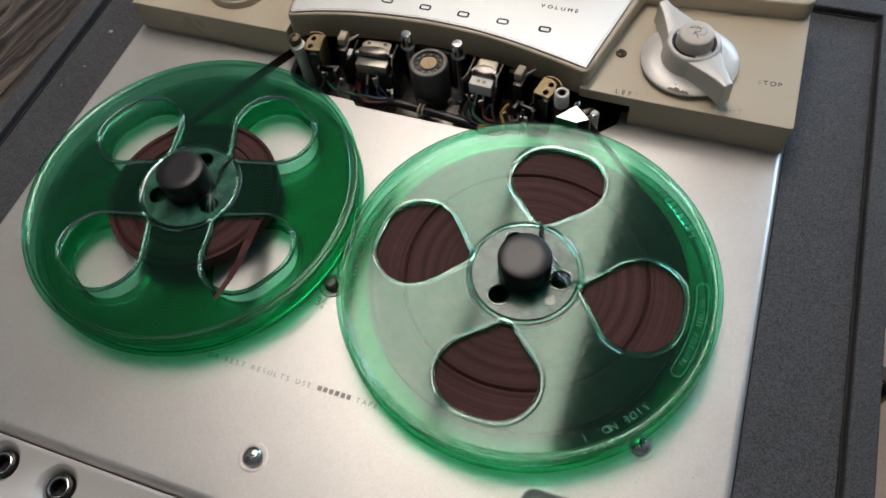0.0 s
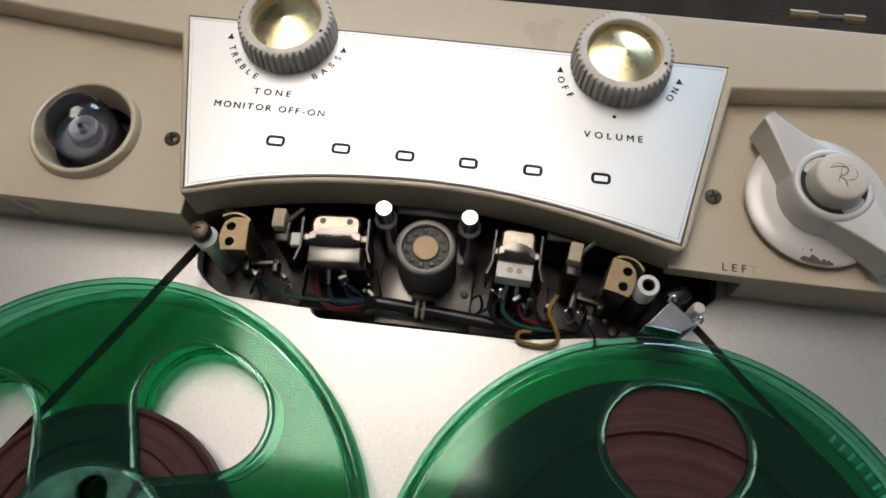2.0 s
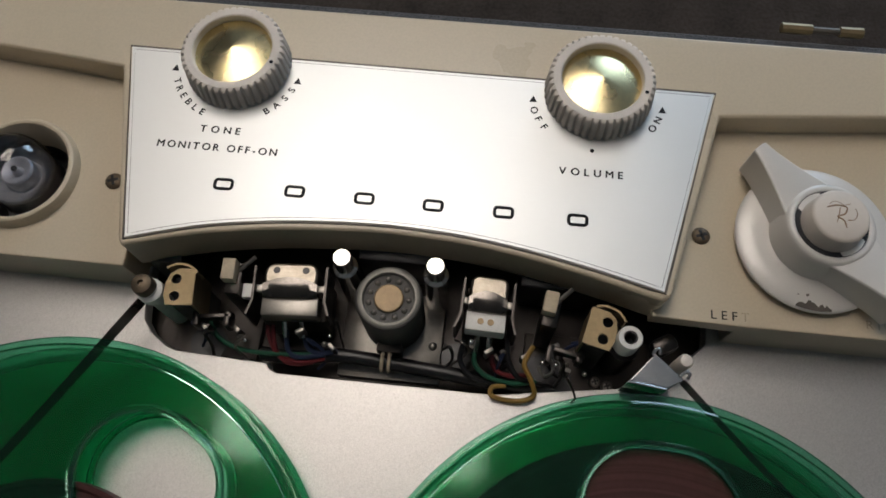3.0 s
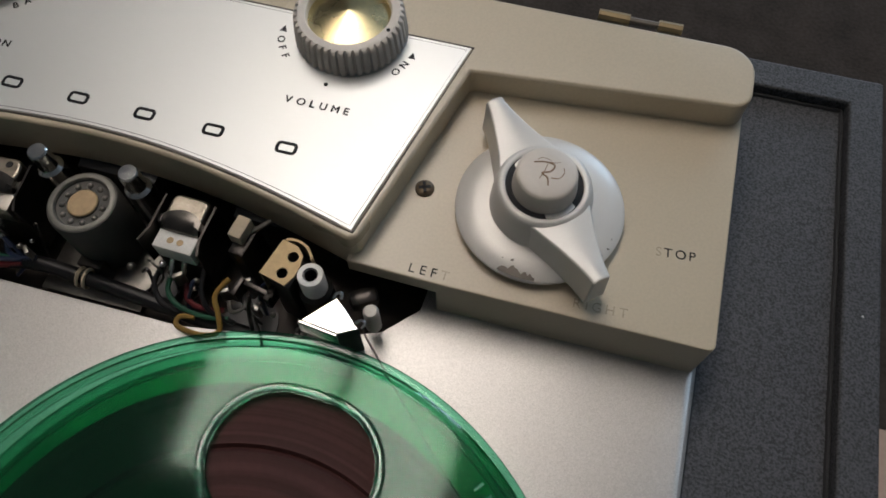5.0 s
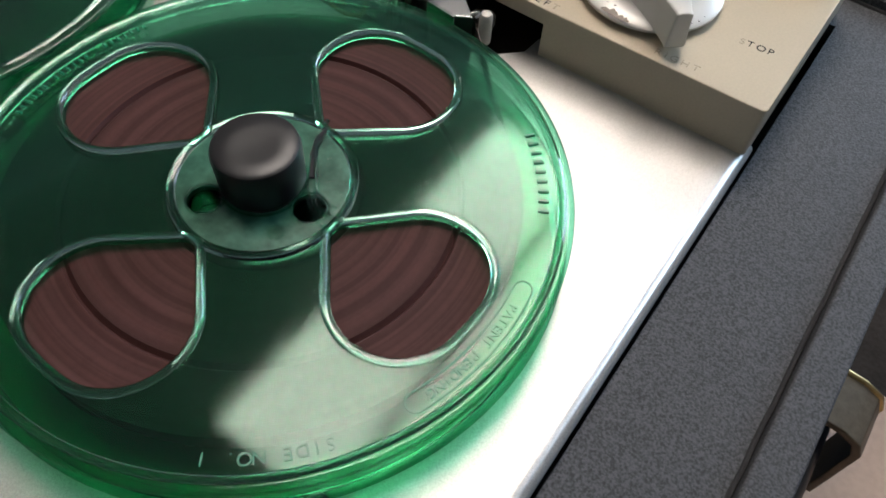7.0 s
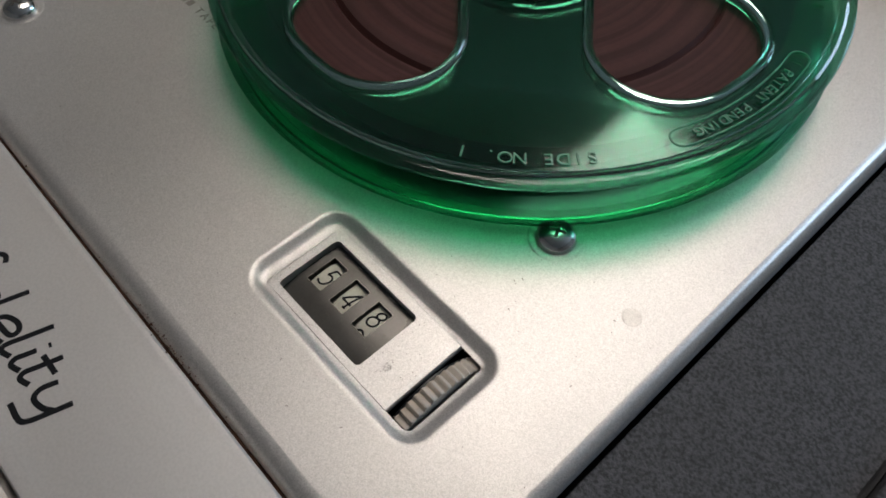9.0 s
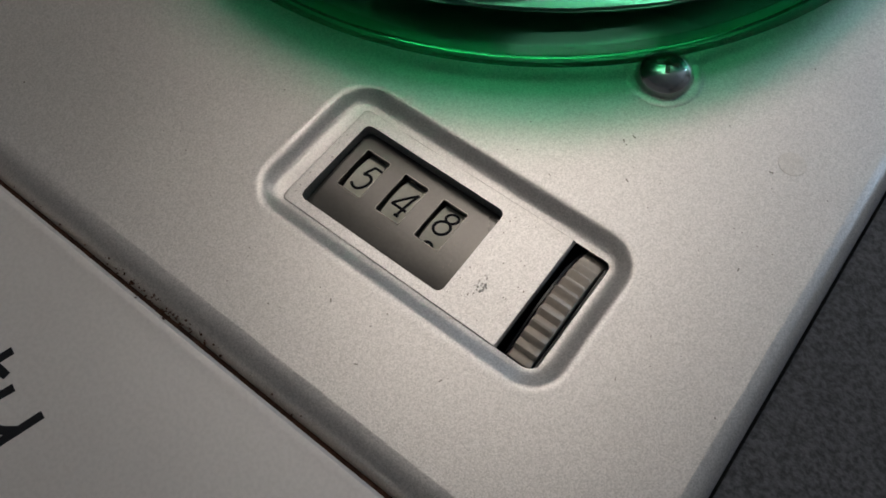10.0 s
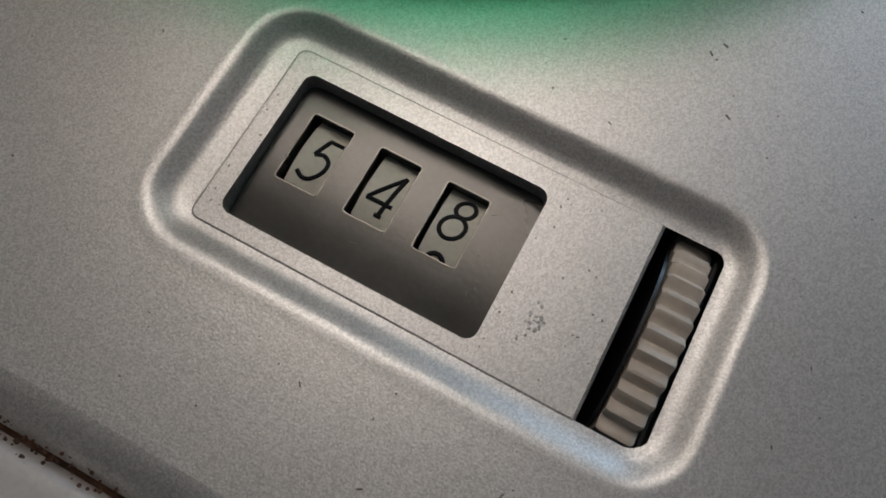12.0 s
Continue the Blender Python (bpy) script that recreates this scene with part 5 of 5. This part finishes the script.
    for x, y, nb in ((-146, 101, 7), (-139, 97.5, 4), (-108, 99, 6), (-63, 102, 5), (-47, 98, 6), (-30, 101.5, 8), (-24, 96, 4)):
        for k in range(nb):
            px, py, pz = x + random.gauss(0, 3.2), y + random.gauss(0, 2.2), random.uniform(2, 11)
            bm = bmesh.new()
            if k % 3 == 0:
                bmesh.ops.create_icosphere(bm, subdivisions=2, radius=random.uniform(0.8, 1.5), matrix=Matrix.Translation((px, py, pz)))
                part("solder_joint", bm, M_NICKEL if k % 2 else M_STEEL, recorder)
            elif k % 3 == 1:
                q = [(px, py, pz), (px + random.uniform(-3, 3), py + random.uniform(-2, 2), pz + 2), (px + random.uniform(-5, 5), py - random.uniform(2, 5), pz - 4), (px + random.uniform(-5, 5), py - 6, -4)]
                tube(bm, smooth_line(q, 5), random.uniform(0.35, 0.7), 6)
                part("wire_stub", bm, random.choice((M_BLACK, M_STEEL, M_SHADOWMETAL, M_BLUEW)), recorder)
            else:
                box(bm, px - 1.6, px + 1.6, py - 0.7, py + 0.7, pz - 6, pz + 1, 0.2, random.uniform(-50, 50))
                part("lug", bm, random.choice((M_STEEL, M_SHADOWMETAL)), recorder)
    # plain black blocks under the shelf
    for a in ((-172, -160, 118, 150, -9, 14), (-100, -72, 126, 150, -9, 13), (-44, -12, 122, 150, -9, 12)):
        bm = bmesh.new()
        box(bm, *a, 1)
        part("dark_block", bm, M_BLACK, recorder, "plain black block under the shelf")
    # harness
    bm = bmesh.new()
    tube(bm, smooth_line([(-131, 93.5, -2), (-118, 93.2, -1.2), (-104, 95.2, -1), (-88, 94.6, -1.5), (-66, 92.8, -1.5), (-48, 91.4, -2.5), (-30, 91, -5)], 8), 2.5, 12)
    h = part("cable_harness", bm, M_BLACK, recorder, "black sleeved cable harness")
    bm = bmesh.new()
    for x in (-88.6, -86.2):
        tube(bm, [(x + 2.7 * math.sin(radians(a)) * 0.05, 94.5 + 3.1 * math.cos(radians(a)), -1.4 + 3.1 * math.sin(radians(a))) for a in range(0, 360, 24)], 0.65, 6, closed=True)
    part("tie", bm, M_FELT, h, "pale cable tie")
    wires = ((M_RED, [(-128, 107, 4), (-126.5, 99, 3), (-124, 93, 1.6), (-117, 91, 1.2), (-108, 93, 1)], 0.75),
             (M_RED, [(-130, 108, 4), (-128, 98, 2), (-121, 90.6, 1), (-112, 91.5, 0.5)], 0.75),
             (M_GREENW, [(-150, 103, 4), (-146, 97, 2), (-138, 93.6, 1), (-126, 92.8, 1.8), (-112, 94, 1.8)], 0.8),
             (M_BLUEW, [(-116, 100, 3), (-114, 96, 2), (-110, 94.5, 2.2), (-104, 96, 1.5)], 0.9),
             (M_BLUEW, [(-122, 101, 4), (-121, 95, 2), (-117, 92.4, 2.4), (-108, 94.2, 1.9)], 0.9),
             (M_GREENW, [(-57, 102, 6), (-57, 96, 4), (-52, 92, 3.4), (-44, 91, 2), (-36, 92.5, 1)], 0.85),
             (M_RED, [(-52, 100, 5), (-50, 95, 3.5), (-45, 93.2, 3), (-38, 94.6, 2)], 0.85),
             (M_BLACK, [(-61, 103, 6), (-62, 97, 4), (-58, 92, 2), (-50, 90.6, 1)], 0.9),
             (M_YELLOW, [(-38, 103, 8), (-40.6, 97, 7), (-38, 92, 5.5), (-36.6, 87.4, 3), (-42, 85.2, 2.2), (-50, 86, 2.0), (-50.4, 89, 2.4), (-46, 90, 2)], 0.85),
             (M_STEEL, [(-33, 101, 7), (-31, 96, 6), (-34, 93.6, 6), (-36, 96.5, 6.5)], 0.6),
             (M_BLACK, [(-47, 106, 8), (-46, 98, 6), (-42, 93, 3), (-34, 92, 0)], 0.9))
    for m, p, r in wires:
        bm = bmesh.new()
        tube(bm, smooth_line(p, 6), r, 8)
        part("wire", bm, m, h)


small_parts()

# ---- reels ----
REEL_R, Z_LOW, Z_TOP = 88.9, 4.3, 17.9


def window_outline(turn, grow=0.0):
    """An opening in a reel's side, narrow at the hub and wide outside: the hull round a few discs."""
    discs = [(31.6, 0.0, 4.4)] + [(54.2 * math.cos(radians(a)), 54.2 * math.sin(radians(a)), 18.0) for a in (-5, -2.5, 0, 2.5, 5)]
    pts = []
    for k in range(80):
        a = 2 * math.pi * k / 80
        n = (math.cos(a), math.sin(a))
        x, y, r = max(discs, key=lambda d: d[0] * n[0] + d[1] * n[1] + d[2])
        pts.append((x + (r + grow) * n[0], y + (r + grow) * n[1]))
    c, s = math.cos(radians(turn)), math.sin(radians(turn))
    return [(x * c - y * s, x * s + y * c) for x, y in pts]


def flange(bm, z, t, turn, up):
    """One side of a reel: a thin disc with four openings, beaded edges and a thicker rim."""
    outer = arc(0, 0, 84.5, 0, 357.5, 143)
    wins = [window_outline(turn + 90 * k) for k in range(4)]
    hole = arc(0, 0, 24.2 if up else 5.0, 0, 355, 71)
    hi, lo = fill(bm, [outer] + wins + [hole], z + t), fill(bm, [outer] + wins + [hole], z)
    for a, b in zip(hi[1:], lo[1:]):
        bridge(bm, a, b)
    s = 1 if up else -1
    a, b = (hi[0], lo[0]) if up else (lo[0], hi[0])
    base = z + t if up else z
    prof = [(85.3, base + s * 0.35), (86.2, base + s * 0.7), (87.6, base + s * 0.8), (88.6, base + s * 0.4), (88.9, base - s * 0.4), (88.7, base - s * (t - 0.3)), (87.6, base - s * t)]
    last = a
    for r, zz in prof:
        ring = [bm.verts.new((x, y, zz)) for x, y in arc(0, 0, r, 0, 357.5, 143)]
        bridge(bm, last, ring)
        last = ring
    bridge(bm, last, b)


def bead(z, turn, s):
    """A rounded bead round one opening."""
    bm = bmesh.new()
    rows = []
    for j in range(6):
        d, h = 0.2 + 2.5 * (0.5 - 0.5 * math.cos(math.pi * j / 5)), 1.35 * math.sin(math.pi * j / 5)
        rows.append([bm.verts.new((x, y, z + s * (0.02 + h))) for x, y in window_outline(turn, d)])
    for p, q in zip(rows, rows[1:] + rows[:1]):
        bridge(bm, p, q)
    return bm


def reel(x, turn, pack, label):
    e = tagged(empty("tape_reel", (x, 0, 1.5)), label, "tape reel", "reels on the recorder")
    for nm, z, up in (("upper_flange", Z_TOP - 1.5 - 1.5, True), ("lower_flange", Z_LOW - 1.5, False)):
        bm = bmesh.new()
        flange(bm, z, 1.5, turn, up)
        f = part(nm, bm, M_GREEN, e, "clear green plastic flange", flat=True)
        bm = bmesh.new()
        zz, q = (z + 1.5, 1) if up else (z, -1)
        lathe(bm, [(84.4, zz + q * 0.02), (84.9, zz + q * 0.45), (85.5, zz + q * 0.6), (86.1, zz + q * 0.62), (86.1, zz + q * 0.5)][:4] + [(86.4, zz + q * 0.85), (85.6, zz + q * 1.25), (84.6, zz + q * 1.0), (84.0, zz + q * 0.4)], 0, 0, 144, closed=True)
        part("rim", bm, M_BEAD, f).visible_shadow = False
        for k in range(4):
            part("bead", bead(z + 1.5 if up else z, turn + 90 * k, 1 if up else -1), M_BEAD, f).visible_shadow = False
        if up:
            upper = f
    zt = Z_TOP - 1.5
    bm = bmesh.new()
    lathe(bm, [(24.6, Z_LOW), (25.2, Z_LOW), (25.2, zt - 1.6), (24.6, zt - 1.6)], 0, 0, 72, closed=True)
    lathe(bm, [(12.0, 2), (12.6, 2), (12.9, zt + 0.4), (12.3, zt + 0.4)], 0, 0, 48, closed=True)
    hub = part("hub", bm, M_GREEN, e, "clear green hub with keyholes")
    # hub face: a smeared disc with three through holes
    keys = [(17.0 * math.cos(radians(turn + a)), 17.0 * math.sin(radians(turn + a))) for a in (33, 153, 273)]
    bm = bmesh.new()
    loops = [arc(0, 0, 24.4, 0, 355, 71), arc(0, 0, 11.6, 0, 350, 35)] + [arc(*q, 4.9, 0, 345, 23) for q in keys]
    hi, lo = fill(bm, loops, zt + 0.35), fill(bm, loops, zt - 1.3)
    for p, q in zip(hi, lo):
        bridge(bm, p, q)
    part("hub_face", bm, M_HUB, hub, "smeared green hub face", flat=True)
    bm = bmesh.new()
    lathe(bm, [(27.2, zt + 0.02), (26.8, zt + 1.1), (25.8, zt + 1.6), (24.8, zt + 1.2), (24.3, zt + 0.05)], 0, 0, 72, closed=True)
    part("hub_ring", bm, M_BEAD, hub).visible_shadow = False
    for px, py in keys:
        bm = bmesh.new()
        lathe(bm, [(5.7, zt + 0.38), (5.4, zt + 1.0), (4.9, zt + 1.0), (4.75, zt + 0.4), (4.7, zt - 8), (5.1, zt - 8)], px, py, 32, closed=True)
        part("keyhole_collar", bm, M_BEAD, hub)
    # threading slot: two curved ridges round the spindle, from one opening to the next, and a short straight pair
    for d in (-1.5, 1.5):
        bm = bmesh.new()
        line = [((r + (d if k < 3 else 0)) * math.cos(radians(turn + a + (d * 2.6 if k != 2 else 0))), (r + (d if k < 3 else 0)) * math.sin(radians(turn + a + (d * 2.6 if k != 2 else 0))), zt + 0.75) for k, (r, a) in enumerate(((27.0, -1), (18.5, -9), (13.6, -50), (18.5, -84), (27.0, -90)))]
        tube(bm, smooth_line(line, 7), 0.75, 8)
        part("threading_slot", bm, M_BEAD, hub)
    # the slot's shade, drawn as a dark line along it
    bm = bmesh.new()
    line = [(r * math.cos(radians(turn + a)), r * math.sin(radians(turn + a)), zt + 0.42) for r, a in ((26.0, -1), (18.5, -9), (13.6, -48))]
    tube(bm, smooth_line(line, 7), 0.9, 6)
    part("groove", bm, M_LINING_SHADE, hub, "dark line laid in as the groove's shade")
    bm = bmesh.new()
    px, py = 19.0 * math.cos(radians(turn - 125)), 19.0 * math.sin(radians(turn - 125))
    lathe(bm, [(2.4, zt + 0.36), (2.2, zt + 0.8), (1.7, zt + 0.8), (1.5, zt + 0.5), (0.001, zt + 0.5)], px, py, 20)
    part("moulded_dot", bm, M_BEAD, hub)
    # rough moulding marks on the hub face
    random.seed(int(pack) + 5)
    bm = bmesh.new()
    for k in range(34):
        a = radians(turn - 60 + random.gauss(0, 16))
        r = random.uniform(17, 23.4)
        c, q = math.cos(a), math.sin(a)
        l = random.uniform(0.6, 2.0)
        tube(bm, [(r * c, r * q, zt + 0.37), ((r + l) * c, (r + l) * q, zt + 0.37)], 0.14, 5)
    tagged(part("moulding_mark", bm, M_BEAD, hub, "fine scratches in the plastic"), kind="stuff")
    bm = bmesh.new()
    random.seed(int(pack))
    prof = [(25.4, 7.0)]
    r = 25.5
    while r < pack:
        prof.append((r, 13.6 + (random.uniform(-0.2, 0.1) if random.random() < 0.9 else -1.3)))
        r += random.uniform(0.5, 1.7)
    prof += [(pack, 13.6), (pack, 6.8), (25.4, 6.8)]
    lathe(bm, prof, 0, 0, 96)
    part("tape_pack", bm, M_TAPE, e, "wound brown magnetic tape")
    return e, upper, zt


def moulded_text(upper, zt, turn):
    """Raised writing round the upper flange of the full reel."""
    letters_round("raised_text", "PATENT PENDING", 0, 0, 79.8, turn + 11.5 - 4, -1.75, zt + 0.1, 3.6, M_TEXT, upper, outward=True, thick=0.5)
    bm = bmesh.new()
    a0, a1 = turn - 18.5, turn + 12
    line = arc(0, 0, 82.4, a0, a1, 20) + arc(79.8 * math.cos(radians(a1)), 79.8 * math.sin(radians(a1)), 2.6, a1 + 15, a1 + 165, 6) + arc(0, 0, 77.2, a1, a0, 20) + arc(79.8 * math.cos(radians(a0)), 79.8 * math.sin(radians(a0)), 2.6, a0 + 195, a0 + 345, 6)
    tube(bm, [(px, py, zt + 0.1) for px, py in line], 0.28, 6, closed=True)
    part("text_frame", bm, M_TEXT, upper)
    letters_round("raised_text", "SIDE NO. 1", 0, 0, 80.4, turn - 34, -2.3, zt + 0.1, 4.6, M_TEXT, upper, outward=True, thick=0.5)
    for a0, step, n, r0, r1, w, skip in ((52, 2.6, 9, 81.4, 78.4, 0.6, ()), (200, 1.7, 22, 80.9, 79.0, 0.45, (6, 13, 14))):
        for k in range(n):
            if k in skip:
                continue
            a = radians(turn + a0 - step * k)
            bm = bmesh.new()
            tube(bm, [(r0 * math.cos(a), r0 * math.sin(a), zt + 0.1), (r1 * math.cos(a), r1 * math.sin(a), zt + 0.1)], w, 6)
            part("raised_mark", bm, M_TEXT, upper)


full_reel, full_top, full_z = reel(0, 88, 74.5, "full clear green plastic tape reel of brown tape")
moulded_text(full_top, full_z, -2)
part_reel, part_top, part_z = reel(-179.7, 60, 45.0, "clear green plastic tape reel, partly wound with brown tape")


def spindle_knob(x):
    bm = bmesh.new()
    lathe(bm, [(9.5, 15.5), (10.4, 17.5), (11.4, 18.4), (12.2, 20), (12.4, 31.6), (12.0, 33.0), (11.0, 33.6), (6, 33.3), (0.001, 33.2)], x, 0, 56)
    k = part("spindle_knob", bm, M_BLACK, recorder, "black plastic spindle cap")
    bm = bmesh.new()
    lathe(bm, [(3.9, -8), (3.9, 15.6)], x, 0, 32)
    part("spindle", bm, M_STEEL, k)
    bm = bmesh.new()
    lathe(bm, [(22, 0.05), (22, 2.6), (20.5, 3.4), (0.001, 3.4)], x, 0, 56)
    part("turntable", bm, M_STEEL, k, "steel reel turntable")
    bm = bmesh.new()
    lathe(bm, [(10.5, -0.5), (12.5, 0.06), (8, 0.7), (4.2, 0.8), (4.0, 0.4), (0.001, 0.4)], x + 49.5, 7.5, 36)
    part("deck_boss", bm, M_PLATE, recorder, "pressed boss in the deck")


spindle_knob(0)
spindle_knob(-179.7)

# tape from each reel to the guides, and the loose end on the part-wound reel
bm = bmesh.new()
ribbon(bm, [(-169.0, 104.2), (-191, 67.5), (-217.6, 24.8)], [11.5, 10, 8.2], [17.9, 16, 13.8], 0.16)
tagged(part("tape_run", bm, M_RIBBON, at=(0, 0, 0)), "thin brown tape running from reel to guide", "tape", "tape runs")
bm = bmesh.new()
ribbon(bm, [(9.0, 94.6), (30, 74), (50.2, 55.4)], [11, 9.5, 8.2], [17.4, 15.4, 13.8], 0.16)
tagged(part("tape_run", bm, M_RIBBON, at=(0, 0, 0)), "thin brown tape running from reel to guide", "tape", "tape runs")
bm = bmesh.new()
tail = smooth_line([(-141, -6, 12), (-136.5, -10, 17.5), (-133.5, -26, 20.5), (-132.8, -41, 20.8), (-135.2, -56, 20.2)], 6)
lo, hi = [], []
for i, p in enumerate(tail):
    w = 4.0 * (1 - 0.6 * (i / (len(tail) - 1)) ** 3)
    lo.append(bm.verts.new((p.x - w * 0.8, p.y + 0.6, p.z - w * 0.45)))
    hi.append(bm.verts.new((p.x + w * 0.8, p.y - 0.6, p.z + w * 0.45)))
for i in range(len(tail) - 1):
    bm.faces.new((lo[i], lo[i + 1], hi[i + 1], hi[i]))
bmesh.ops.solidify(bm, geom=bm.faces[:], thickness=0.12)
part("loose_end", bm, M_TAIL, part_reel, "loose curled end of brown tape", at=(179.7, 0, -1.5))


# hinge knuckles with their pin on the back rim
bm = bmesh.new()
h = tagged(empty("case_hinge", (0, 0, 0)), "brass hinge knuckles with a pin", "hinge")
h.parent = recorder
h.location.z = -FLOOR_Z
for x0, x1 in ((54, 66), (77, 86)):
    b2 = bmesh.new()
    ends = [[b2.verts.new((x, 246.6 + 2.1 * math.cos(2 * math.pi * k / 8), 0.4 + 2.1 * math.sin(2 * math.pi * k / 8))) for k in range(8)] for x in (x0, x1)]
    bridge(b2, *ends)
    b2.faces.new(ends[0])
    b2.faces.new(ends[1][::-1])
    part("knuckle", b2, M_BRASS, h)
tube(bm, [(56, 246.6, 0.4), (84, 246.6, 0.4)], 1.3, 8)
part("pin", bm, M_CHIP, h)
bm = bmesh.new()
box(bm, 50, 90, 243.2, 244.6, -30, -8)
part("leaf", bm, M_BRASS, h)
